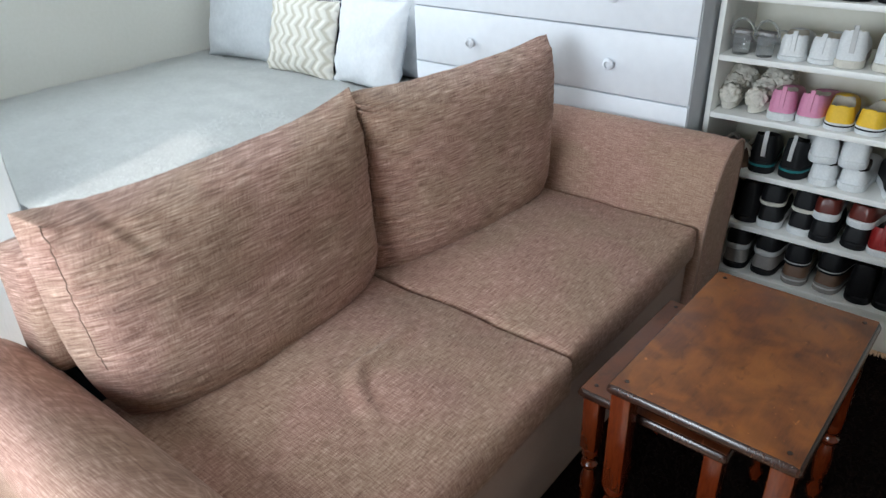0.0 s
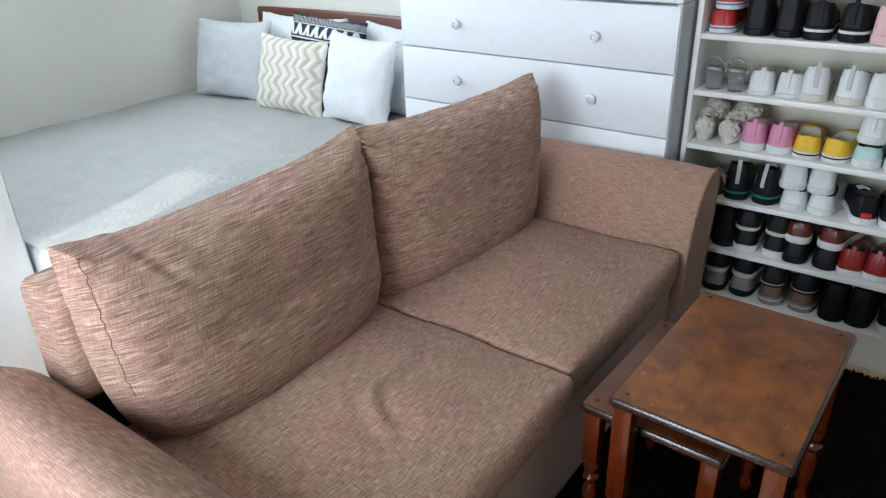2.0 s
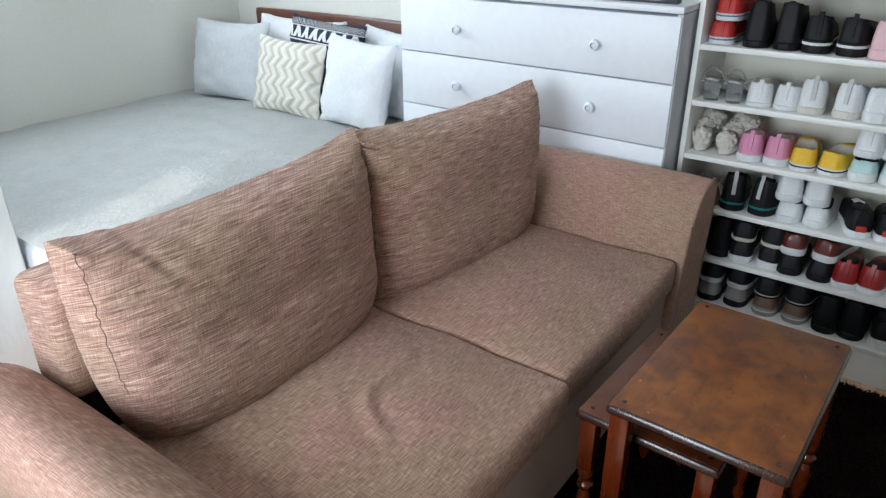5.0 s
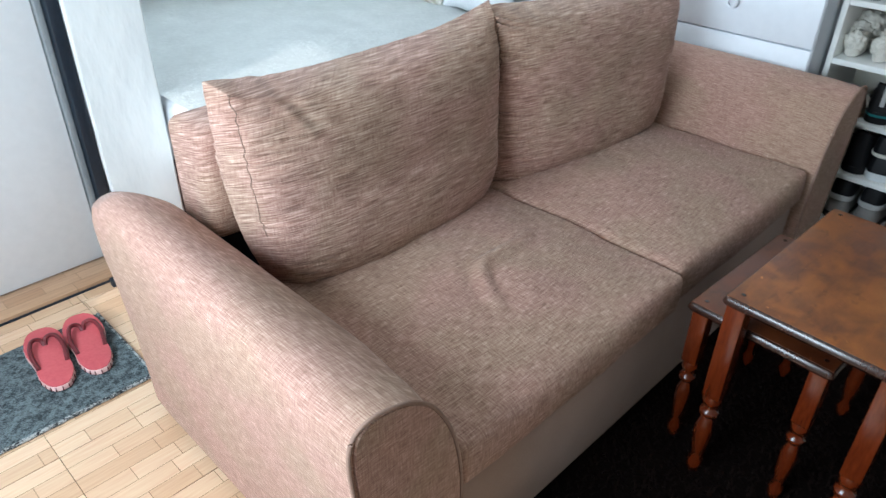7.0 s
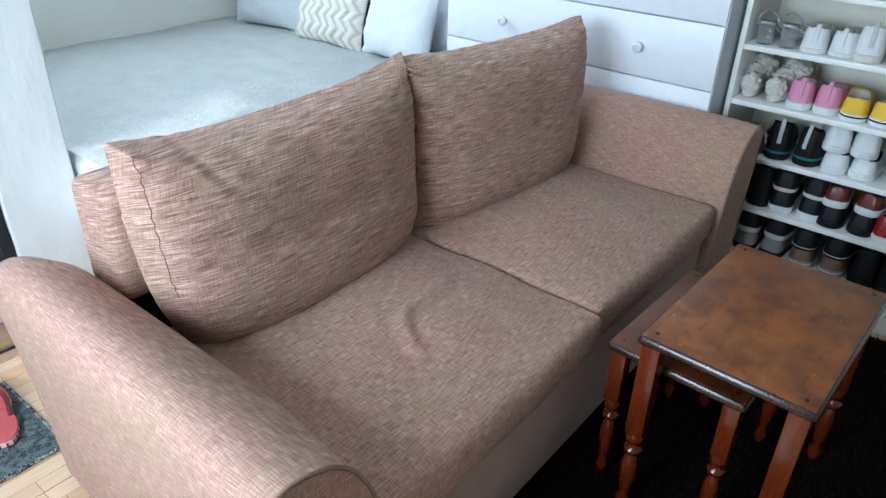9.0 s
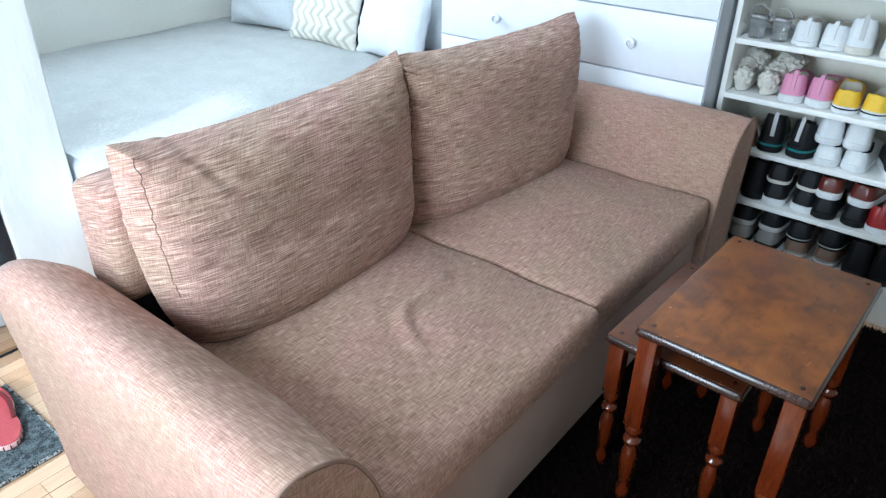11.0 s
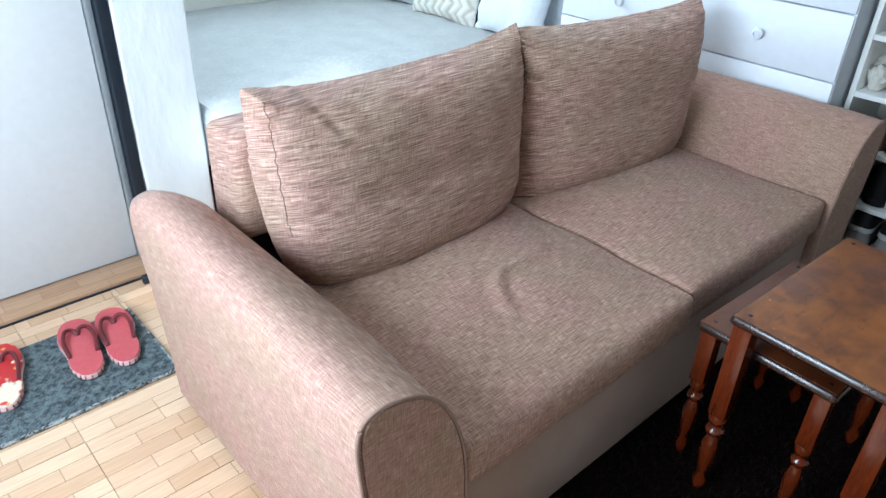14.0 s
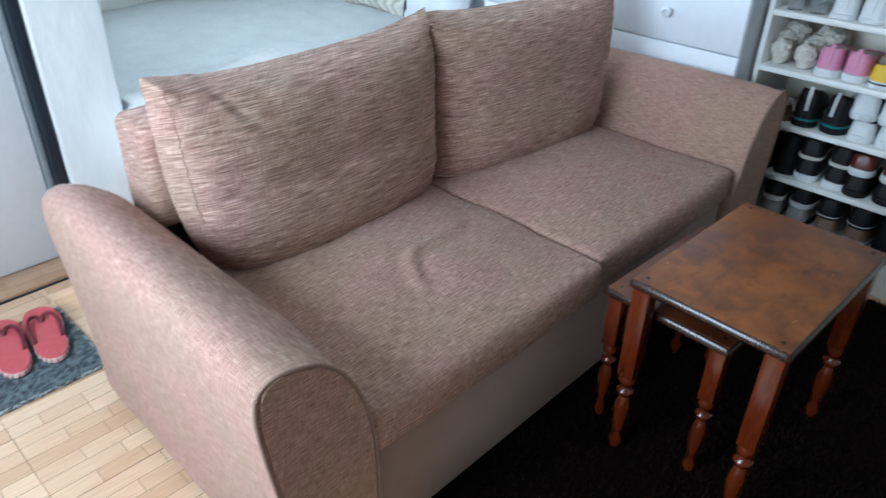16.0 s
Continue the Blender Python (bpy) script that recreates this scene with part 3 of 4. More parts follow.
def pier_mesh():
    """A plastered wall end with slightly uneven arrises."""
    bm = bmesh.new()
    n, rings = 26, []
    for i in range(n + 1):
        z = TOP * i / n
        k = 0.004 * noise.noise(Vector((3.1, 0, z * 9)))
        q = 0.004 * noise.noise(Vector((7.7, 0, z * 9)))
        x0, x1, y0, y1 = PIER_X0 + k, PIER_X1 + q, PIER_Y, NORTH + 0.15
        rings.append([(x0, y1, z), (x0, y0 + 0.008, z), (x0 + 0.008, y0, z), (x1 - 0.008, y0 + q, z), (x1, y0 + 0.008, z), (x1, y1, z)])
    return loft(rings, bm=bm)


setting("wall_pier", pier_mesh(), M["pier"], "glossy white plastered wall end between door and bed", "wall")
w = box(WEST - 0.15, -0.80, DOOR_Y, DOOR_Y + 0.15, 0, TOP, 0)
box(-0.80, PIER_X0 - 0.002, DOOR_Y, DOOR_Y + 0.15, 2.08, TOP, 0, w)
setting("wall_door_side", w, M["wall"], "white painted wall round the door", "wall")
setting("ceiling", box(WEST - 0.15, EAST + 0.15, SOUTH - 0.15, NORTH + 0.15, TOP, TOP + 0.1, 0), M["ceil"], "plain white ceiling", "ceiling")

wf = thing("window_1", (WEST, 0.35, WIN_Z0), "white framed window with clear panes", "window", kind="structure")
for y in (WIN_Y0 + 0.02, (WIN_Y0 + WIN_Y1) / 2, WIN_Y1 - 0.02):
    part("window_frame", box(WEST - 0.11, WEST - 0.07, y - 0.02, y + 0.02, WIN_Z0, WIN_Z1), M["white"], wf)
part("window_sill", box(WEST - 0.14, WEST + 0.03, WIN_Y0, WIN_Y1, WIN_Z0 - 0.03, WIN_Z0 - 0.002), M["white"], wf)

# unseen panel added across the window to keep the sun off the sofa
part("sun_shield", loft([[(WEST - 0.06 + 0.012 * math.sin(k * 1.1), WIN_Y0 - 0.05 + (SHIELD_Y - WIN_Y0 + 0.05) * k / 60, z) for k in range(61)] for z in (WIN_Z0 - 0.001, WIN_Z1)], closed=False), M["linen"], wf, "unseen white panel added to block the sun")

# frame of the added window, out of view, round the bed's fill light
wf = thing("window_2", (1.1, NORTH, NZ0), "unseen white framed window added over the bed", "window", kind="structure")
for x in (NX0 + 0.02, NX1 - 0.02):
    part("window_frame", box(x - 0.02, x + 0.02, NORTH + 0.07, NORTH + 0.11, NZ0, NZ1), M["white"], wf)
part("window_sill", box(NX0, NX1, NORTH - 0.03, NORTH + 0.14, NZ0 - 0.03, NZ0 - 0.002), M["white"], wf)

d1 = thing("door_1", (-0.33, DOOR_Y, 0), "plain pale grey-white closed door in a grey frame", "door", kind="structure")
part("leaf", box(-0.76, 0.150, DOOR_Y - 0.012, DOOR_Y + 0.03, 0.018, 2.05, 0.003), M["door"], d1)
part("frame", box(0.153, 0.172, DOOR_Y - 0.03, DOOR_Y + 0.05, 0.0, 2.08, 0.003), M["steel"], d1, "grey metal door frame")
part("frame", box(-0.80, -0.764, DOOR_Y - 0.03, DOOR_Y + 0.05, 0.0, 2.08, 0.003), M["steel"], d1)
# black strip across the width from the frame to the wall end
part("black_strip", box(0.174, PIER_X0 - 0.003, DOOR_Y - 0.062, DOOR_Y + 0.05, 0.0, 2.08, 0.004), M["black"], d1, "black strip between door frame and wall end")

sofa = thing("sofa", (0.9, 0.45, 0), "brown tweed two-seat sofa with rounded arms and loose back cushions", "sofa")

# arm profile: x from the sofa's outer side to its seat, and height
ARM = [(-0.050, 0.03), (-0.064, 0.2), (-0.085, 0.396), (-0.099, 0.502), (-0.107, 0.585), (-0.106, 0.632), (-0.094, 0.660), (-0.060, 0.671), (-0.015, 0.662), (0.024, 0.643), (0.062, 0.604), (0.100, 0.529), (0.122, 0.44), (0.131, 0.33), (0.131, 0.03)]


def arm(mirror):
    sx = (lambda x: 1.663 + (0.131 - x) * 1.05) if mirror else (lambda x: x)
    line = smooth_line([(x, 0, z) for x, z in ARM], 4)
    rings = []
    for k in range(13):
        t = k / 12
        y = 0.94 * t
        drop = -0.008 * t + (0 if mirror else 0.03) * (max(0, t - 0.88) / 0.12) ** 2
        ring = []
        for p in line:
            inset = 0.0 if 0 < k < 12 else 0.004
            z = p.z - drop * max(0, (p.z - 0.3) / 0.39)
            x = p.x + 0.03 * t * (p.z / 0.69) * max(0, min(1, (0.04 - p.x) / 0.11)) - inset * (1 if p.x > 0.02 else -1) + (0.012 if mirror else 0.030) * min(1, t * 4) * max(0, min(1, (p.x - 0.02) / 0.08))
            ring.append((sx(x), y, z - inset * (p.z > 0.5)))
        rings.append(ring)
    a = part("arm", loft(rings), M["ty"], sofa, sharp=75)
    part("front_panel", loft([[(sx(p.x * 0.93 + 0.003), y, p.z * 0.985 + 0.004) for p in line] for y in (-0.006, 0.004)]), M["tf"], a, "smooth front panel", sharp=60)
    part("piping", tube([(sx(p.x), -0.003, p.z) for p in line], 0.0038), M["piping"], a, "corded piping round the arm front")
    return a


arm(False)
arm(True)
part("base", box(0.128, 1.662, 0.032, 0.86, 0.03, 0.352, 0.008), M["base"], sofa, "plain brown front panel under the seats")
for x in (0.05, 1.74):
    for y in (0.08, 0.82):
        part("foot", lathe([(0.025, 0), (0.028, 0.01), (0.022, 0.04)], (x, y, 0), 12), M["black"], sofa)


CREASE = smooth_line([(0.455, 0.20, 0), (0.475, 0.25, 0), (0.505, 0.298, 0), (0.548, 0.325, 0), (0.617, 0.327, 0), (0.69, 0.333, 0), (0.738, 0.352, 0)], 5)


def seat(x0, x1, y0, seed, creased=False):
    bm = soft_box(x0, x1, y0, 0.74, 0.345, 0.452, 0.02, (76, 76, 6) if creased else (40, 40, 6), 0.045, 0.012, 0.006, seed)
    for v in bm.verts:
        if v.co.z > 0.43:
            v.co.z += 0.0015 * noise.noise(v.co * 28) + 0.003 * noise.noise(v.co * 11 + Vector((seed, 0, 0)))
            if creased:
                d, k = min(((v.co.xy - p.xy).length, i) for i, p in enumerate(CREASE))
                fade = math.sin(math.pi * (k + 2) / (len(CREASE) + 3))
                v.co.z += fade * (0.013 * math.exp(-((d - 0.006) / 0.012) ** 2) - 0.006 * math.exp(-((d - 0.026) / 0.012) ** 2))
    s = part("seat_cushion", bm, M["ts"], sofa, sharp=70)
    part("seam", tube([(x0 + 0.012, y0 + 0.004, 0.366), (x1 - 0.012, y0 + 0.004, 0.366)], 0.003, 6), M["pipe"], s)
    return s


seat(0.128, 0.899, -0.004, 1.0, True)
seat(0.902, 1.662, 0.012, 5.0)
part("back", soft_box(0.108, 1.68, 0.735, 0.90, 0.542, 0.808, 0.032, (30, 8, 20), 0.01, 0.0, 0.004, 2.0), M["tx"], sofa, sharp=70)

# black block added so the hollow under the backrest reads as deep shadow
part("hollow_fill", box(0.15, 1.64, 0.775, 0.88, 0.05, 0.558, 0.004), M["black"], sofa, "black block standing for the shadow in the gap under the backrest")


def back_cushion(cx, wid, hei, y, lean, seed, turn=0.0, tuck=0.0, z=0.44, gather=0.0, flare=0.0, fold=0.0, blunt=0.0):
    bm, front, back = pillow(wid, hei, 0.055, 0.085, 0.012, 96, 0.3, 0.004, seed, 0.045, tuck, 0.028, gather, flare, blunt, fold)
    m = pose(cx, y, z, lean, 0, turn)
    bm.transform(m)
    c = part("back_cushion", bm, M["tx"], sofa, sharp=89)
    side = [p for p in front if p.x < -wid / 2 + 0.001 + tuck * max(0, 1 - p.z / hei) ** 3.6 + 0.014 * wid]
    part("seam", tube([m @ p for p in sorted(side, key=lambda p: p.z) if p.z > 0.36 * hei], 0.0013, 6), M["pipe"], c, "dark stitched seam")
    top_f, top_b = max(side, key=lambda p: p.z - p.x), max(back, key=lambda p: p.z - p.x)
    part("seam", tube([m @ top_f, m @ ((top_f + top_b) / 2 + Vector((-0.012, 0, 0.012))), m @ top_b], 0.0014, 6), M["pipe"], c)
    return c


back_cushion(0.515, 0.79, 0.482, 0.652, -2.0, 0.3, 3.0, 0.10, gather=0.006, fold=0.003)
back_cushion(1.288, 0.745, 0.488, 0.632, -2.0, 4.4, -6.0, 0.0, gather=0.009, flare=0.045, blunt=0.3)


# ---- chest of drawers ----
chest = thing("chest_of_drawers", (2.15, 0.75, 0), "white wooden chest of drawers with round knobs", "chest of drawers")
CY0, CY1 = 0.184, 1.322
part("side_panel", box(1.922, 2.40, CY0, CY0 + 0.02, 0.0, 1.158, 0.002), M["white_shaded"], chest)
part("side_panel", box(1.922, 2.40, CY1 - 0.02, CY1, 0.0, 1.158, 0.002), M["white_shaded"], chest)
part("back_panel", box(2.385, 2.40, CY0 + 0.022, CY1 - 0.022, 0.02, 1.158, 0.001), M["white_shaded"], chest)
part("plinth", box(1.94, 1.96, CY0 + 0.022, CY1 - 0.022, 0.0, 0.08, 0.001), M["white"], chest)
part("top", box(1.913, 2.405, CY0 - 0.002, CY1 + 0.004, 1.160, 1.182, 0.004), M["white"], chest)
for k in range(5):
    z1 = 1.151 - 0.2145 * k
    dr = part("drawer", box(1.912, 2.36, CY0 + 0.003, CY1 - 0.003, z1 - 0.2095, z1, 0.0025), M["white"], chest)
    for y in (0.466, 1.037):
        kn = part("knob", lathe([(0.008, 1.912), (0.008, 1.903), (0.017, 1.899), (0.0195, 1.894), (0.018, 1.888), (0.012, 1.885), (0.011, 1.887), (0.004, 1.886)], (0, y, z1 - 0.109), 20, "x"), M["white"], dr, "round white knob")
        part("ring", lathe([(0.0125, 1.8865), (0.0125, 1.8835), (0.0095, 1.8835), (0.0095, 1.8865)], (0, y, z1 - 0.109), 18, "x"), M["white"], dr)


# ---- shoe rack ----
rack = thing("shoe_rack", (2.19, -0.25, 0), "tall white open shoe rack full of shoes", "shoe rack")
RY0, RY1, RX0, RX1 = -0.74, 0.172, 2.03, 2.35
SHELF = [1.430, 1.243, 1.057, 0.872, 0.686, 0.503, 0.316, 0.135]
part("side_panel", box(RX0, RX1, RY1 - 0.018, RY1, 0.0, 1.75, 0.0015), M["rack"], rack)
part("side_panel", box(RX0, RX1, RY0, RY0 + 0.018, 0.0, 1.75, 0.0015), M["rack"], rack)
part("back_panel", box(RX1 + 0.001, RX1 + 0.007, RY0, RY1, 0.0, 1.75, 0.001), M["rackback"], rack, "cream coloured back board")
for z in SHELF + [1.75]:
    part("shelf", box(RX0 + 0.001, RX1 - 0.001, RY0 + 0.0185, RY1 - 0.0185, z - 0.018, z, 0.0015), M["rack"], rack)
part("kick_board", box(RX0 + 0.004, RX0 + 0.02, RY0 + 0.0185, RY1 - 0.0185, 0.0, 0.116, 0.001), M["rack"], rack)


# ---- bed ----
bed = thing("bed", (1.38, 2.1, 0), "double bed with a mahogany headboard and white bedding", "bed")
part("bed_frame", box(0.47, 2.34, 1.37, 2.93, 0.06, 0.26, 0.01), M["head"], bed)
part("mattress", soft_box(0.46, 2.35, 1.36, 2.94, 0.262, 0.522, 0.05, (26, 22, 6), 0.0, 0.0, 0.003, 3.0), M["linen"], bed, sharp=70)
hb = []
for k in range(21):
    y = 1.345 + 1.398 * k / 20
    t = k / 20
    top = 0.952 + 0.02 * math.sin(math.pi * t) * 0.4
    hb.append([(2.372, y, 0.0), (2.372, y, top - 0.012), (2.378, y, top), (2.402, y, top), (2.408, y, top - 0.012), (2.408, y, 0.0)])
part("headboard", loft(hb), M["head"], bed, "dark mahogany headboard")


def throw_mesh():
    bm = bmesh.new()
    nx, ny, rows = 64, 54, []
    for i in range(nx + 1):
        row = []
        for j in range(ny + 1):
            x, y = 0.452 + 1.883 * i / nx, 1.345 + 1.60 * j / ny
            z = 0.538 + 0.012 * noise.noise(Vector((x * 2.2, y * 2.2, 0))) + 0.006 * noise.noise(Vector((x * 9, y * 9, 2)))
            over = max(0, 1.40 - y) / 0.055
            z -= 0.16 * over ** 2
            row.append(bm.verts.new((x, y - 0.01 * (over > 0), z)))
        rows.append(row)
    for a, b in zip(rows, rows[1:]):
        for j in range(ny):
            bm.faces.new((a[j], b[j], b[j + 1], a[j + 1]))
    bmesh.ops.solidify(bm, geom=bm.faces[:], thickness=0.012)
    return bm


def blades(name, spots, length, width, material, lean=0.5, bend=0.5):
    """Many thin curved hairs as one mesh."""
    verts, faces = [], []
    for x, y, z, s in spots:
        a = random.uniform(0, 2 * math.pi)
        d = Vector((math.cos(a), math.sin(a), 0)) * lean * random.uniform(0.3, 1)
        side = Vector((-math.sin(a), math.cos(a), 0)) * width * 0.5
        o, ln = Vector((x, y, z)), length * s * random.uniform(0.6, 1.2)
        m1 = o + (Vector((0, 0, 1)) + d * bend).normalized() * ln * 0.55
        tip = m1 + (Vector((0, 0, 0.5)) + d * 1.6).normalized() * ln * 0.5
        k = len(verts)
        verts += [tuple(o - side), tuple(o + side), tuple(m1 + side * 0.8), tuple(m1 - side * 0.8), tuple(tip)]
        faces += [(k, k + 1, k + 2, k + 3), (k + 3, k + 2, k + 4)]
    me = bpy.data.meshes.new(name)
    me.from_pydata(verts, [], faces)
    me.materials.append(material)
    return me


throw = thing("plush_throw", (1.38, 2.1, 0.53), "white long-haired plush throw spread over the bed", "blanket")
part("cloth", throw_mesh(), M["fur"], throw, sharp=80)
spots = []
for k in range(44000):
    x, y = random.uniform(0.46, 1.5 if k < 22000 else 1.95), 1.39 + (0.5 if k < 22000 else 1.53) * random.random() ** 1.5
    z = 0.536 + 0.012 * noise.noise(Vector((x * 2.2, y * 2.2, 0))) + 0.006 * noise.noise(Vector((x * 9, y * 9, 2)))
    spots.append((x - 1.38, y - 2.1, z - 0.53, 1.3 if k < 22000 else 0.8))
hair = new("fur", blades("fur", spots, 0.012, 0.0018, M["hair"], 2.8, 1.8))
hair.parent = throw
tagged(hair, "long soft white pile", kind="stuff")


def bed_pillow(name, label, w_, h_, edge, bulge, mat, x, y, z, lean, turn=0.0, roll=0.0, seed=0.0, ear=0.05):
    bm, front, back = pillow(w_, h_, edge, bulge, ear, 22, 0.6, 0.012, seed)
    ob = new(name, mesh_of(name, bm, mat, 80))
    ob.matrix_world = pose(x, y, z, 0, 0, -90 + turn) @ pose(0, 0, 0, lean, roll, 0)
    return tagged(ob, label, "pillow", "pillows on the bed")


bed_pillow("pillow", "white pillow lying back against the headboard", 0.62, 0.42, 0.012, 0.06, M["linen"], 2.20, 2.30, 0.53, -14, 0, 0, 1.0)
bed_pillow("pillow", "white pillow upright against the headboard beside the chest", 0.50, 0.41, 0.012, 0.06, M["linen"], 2.19, 1.60, 0.53, -12, 0, 3, 2.0)
bed_pillow("pillow", "pale grey pillow leaning in the wall corner", 0.50, 0.405, 0.012, 0.05, M["linen2"], 2.00, 2.61, 0.532, -16, 8, 0, 3.0)
navy = bed_pillow("patterned_cushion", "navy cushion with white geometric bands", 0.48, 0.425, 0.010, 0.06, M["navy"], 2.08, 2.01, 0.555, -14, 0, 3, 4.0)
bed_pillow("chevron_cushion", "cream plush cushion with chevron ribs", 0.42, 0.36, 0.010, 0.045, M["chev"], 1.95, 2.11, 0.535, -15, 4, 2, 5.0)
bed_pillow("white_cushion", "plain white square cushion with creased edge", 0.42, 0.40, 0.010, 0.05, M["linen"], 1.97, 1.69, 0.532, -14, -4, 2, 6.0)


# ---- nest of tables ----
def leg(x, y, h, s, parent):
    """Square above, turned below."""
    b = box(x - s / 2, x + s / 2, y - s / 2, y + s / 2, 0.262, h, 0.003)
    a = s / 2
    prof = [(a * 0.55, 0.017), (a * 0.78, 0.03), (a * 0.86, 0.05), (a * 0.5, 0.066), (a * 0.62, 0.076), (a * 0.84, 0.105), (a * 0.97, 0.142), (a * 0.95, 0.165), (a * 0.68, 0.186), (a * 0.52, 0.194), (a * 1.0, 0.205), (a * 1.03, 0.214), (a * 0.66, 0.222), (a * 0.62, 0.228), (a * 0.95, 0.238), (a * 1.05, 0.25), (a * 0.88, 0.263)]
    lathe(prof, (x, y, 0), 14, bm=b)
    return part("leg", b, M["leg"], parent)


def nest_table(name, label, x0, x1, y0, y1, top, s, board="top"):
    t = thing(name, ((x0 + x1) / 2, (y0 + y1) / 2, 0.0), label, "side table", "nest of tables")
    bm, rings = bmesh.new(), []
    for dz, inset in ((-0.024, 0.012), (-0.022, 0.004), (-0.016, 0.0), (-0.011, 0.0006), (-0.006, 0.0025), (-0.002, 0.0045), (0, 0.007)):
        ring, r = [], 0.010
        for cx, cy, a0 in ((x1 - inset, y1 - inset, 0), (x0 + inset, y1 - inset, 90), (x0 + inset, y0 + inset, 180), (x1 - inset, y0 + inset, 270)):
            for k in range(4):
                a = radians(a0 + 30 * k)
                sx, sy = (1 if a0 in (0, 270) else -1), (1 if a0 in (0, 90) else -1)
                ring.append((cx - sx * r + r * math.cos(a), cy - sy * r + r * math.sin(a), top + dz))
        rings.append(ring)
    tp = part("tabletop", loft(rings, bm=bm), M["edge"], t, "moulded dark tabletop edge")
    part("board", box(x0 + 0.0075, x1 - 0.0075, y0 + 0.0075, y1 - 0.0075, top - 0.004, top + 0.0012, 0.001), M[board], tp, "worn brown varnished board")
    e = 0.031
    for x in (x0 + e, x1 - e):
        for y in (y0 + e, y1 - e):
            leg(x, y, top - 0.0245, s, t)
            part("peg", lathe([(0.005, top + 0.001), (0.005, top + 0.0022), (0.003, top + 0.0024)], (x, y, 0), 10), M["edge"], tp, "dark wooden peg")
    for y in (y0 + e, y1 - e):
        part("rail", box(x0 + e + s / 2, x1 - e - s / 2, y - 0.009, y + 0.009, top - 0.075, top - 0.025, 0.002), M["leg"], t)
    part("rail", box(x1 - e - 0.009, x1 - e + 0.009, y0 + e + s / 2, y1 - e - s / 2, top - 0.06, top - 0.025, 0.002), M["leg"], t)
    return t


big = nest_table("side_table", "worn brown wooden side table with turned legs", 0.7475, 1.2995, -0.5185, -0.1515, 0.541, 0.042)
big.rotation_euler = (0, 0, radians(-1.7))
small = nest_table("small_side_table", "smaller brown wooden table nested under a larger one", 0.818, 1.27, -0.388, -0.056, 0.436, 0.038, "top_shaded")
small.rotation_euler = (0, 0, radians(-2.0))


# ---- rug, mat and slippers ----
rug = thing("shag_rug", (1.1, -0.9, 0), "very dark brown shag rug on the floor", "rug")
part("backing", soft_box(0.28, 1.955, -1.9, 0.12, 0.001, 0.016, 0.006, (20, 20, 3), 0.0, 0.0, 0.002), M["rug"], rug)
spots = []
for _ in range(15000):
    x, y = random.uniform(0.28, 1.96), random.uniform(-1.15, 0.022)
    spots.append((x - 1.1, y + 0.9, 0.012, 1.0))
for _ in range(5000):
    x, y = 1.96 - abs(random.gauss(0, 0.03)), random.uniform(-1.3, -0.012)
    spots.append((x - 1.1, y + 0.9, 0.01, 1.0))
pile = new("shag", blades("shag", spots, 0.026, 0.006, M["tuft"], 1.2, 0.8))
pile.parent = rug
tagged(pile, "long dark brown pile", kind="stuff")

mat_ob = thing("door_mat", (-0.45, 1.35, 0), "grey-blue flecked door mat with a worn bound edge", "mat")
MX0, MX1, MY0, MY1 = -0.95, 0.0, 1.062, 1.445
part("carpet", soft_box(MX0, MX1, MY0, MY1, 0.001, 0.010, 0.004, (40, 24, 3), 0.0, 0.0, 0.002), M["mat"], mat_ob)
edge_line = [(MX0 + (MX1 - MX0) * k / 60, MY0 - 0.002 + 0.003 * noise.noise(Vector((k * 0.7, 0, 0))), 0.006) for k in range(61)]
part("binding", tube(edge_line, 0.0055, 6), M["matedge"], mat_ob, "frayed black and white bound edge")
part("binding", tube([(MX1 + 0.002, MY0 + (MY1 - MY0) * k / 20, 0.006) for k in range(21)], 0.005, 6), M["matedge"], mat_ob)


def outline(L, W, n=28, waist=0.82, toe=1.0, heel=0.8):
    """Foot-shaped outline, heel at 0, toe at +x."""
    pts = []
    for k in range(n):
        a = 2 * math.pi * k / n
        c, s = math.cos(a), math.sin(a)
        t = (1 - c) / 2
        wd = heel + (toe - heel) * t - (1 - waist) * math.exp(-((t - 0.42) / 0.16) ** 2)
        pts.append((L * t, W / 2 * wd * math.copysign(abs(s) ** 0.75, s)))
    return pts


def flip_flop(at, turn, top_mat, label):
    f = new("flip_flop")
    f.empty_display_size = 0.1
    tagged(f, label, "slipper", "slippers on the mat")
    o = outline(0.30, 0.128)
    s = part("sole", loft([[(x * k + 0.145 * (1 - k), y * k, z) for x, y in o] for k, z in ((0.97, 0), (1, 0.003), (1, 0.015), (0.985, 0.018))]), M["pinkrim"], f, "ribbed pale rim")
    part("footbed", loft([[(x * k + 0.145 * (1 - k), y * k, z) for x, y in o] for k, z in ((0.985, 0.0182), (0.975, 0.021), (0.94, 0.0215))]), top_mat, f)
    for k in range(26):
        x, y = o[(k - 13) % 28]
        if x < 0.06:
            part("rib", box(x - 0.0015, x + 0.0015, y * 1.01 - 0.0015, y * 1.01 + 0.0015, 0.003, 0.016, 0), M["coral2"], s)
    for sgn in (-1, 1):
        line = smooth_line([(0.205, 0.001 * sgn, 0.020), (0.219, 0.007 * sgn, 0.033), (0.220, 0.022 * sgn, 0.039), (0.203, 0.035 * sgn, 0.040), (0.160, 0.043 * sgn, 0.035), (0.100, 0.037 * sgn, 0.020)], 5)
        part("strap", tube(line, 0.0062, 8), M["coral2"], f, "dark coral rubber strap")
    f.matrix_world = pose(at[0], at[1], 0.012, 0, 0, turn)
    return f


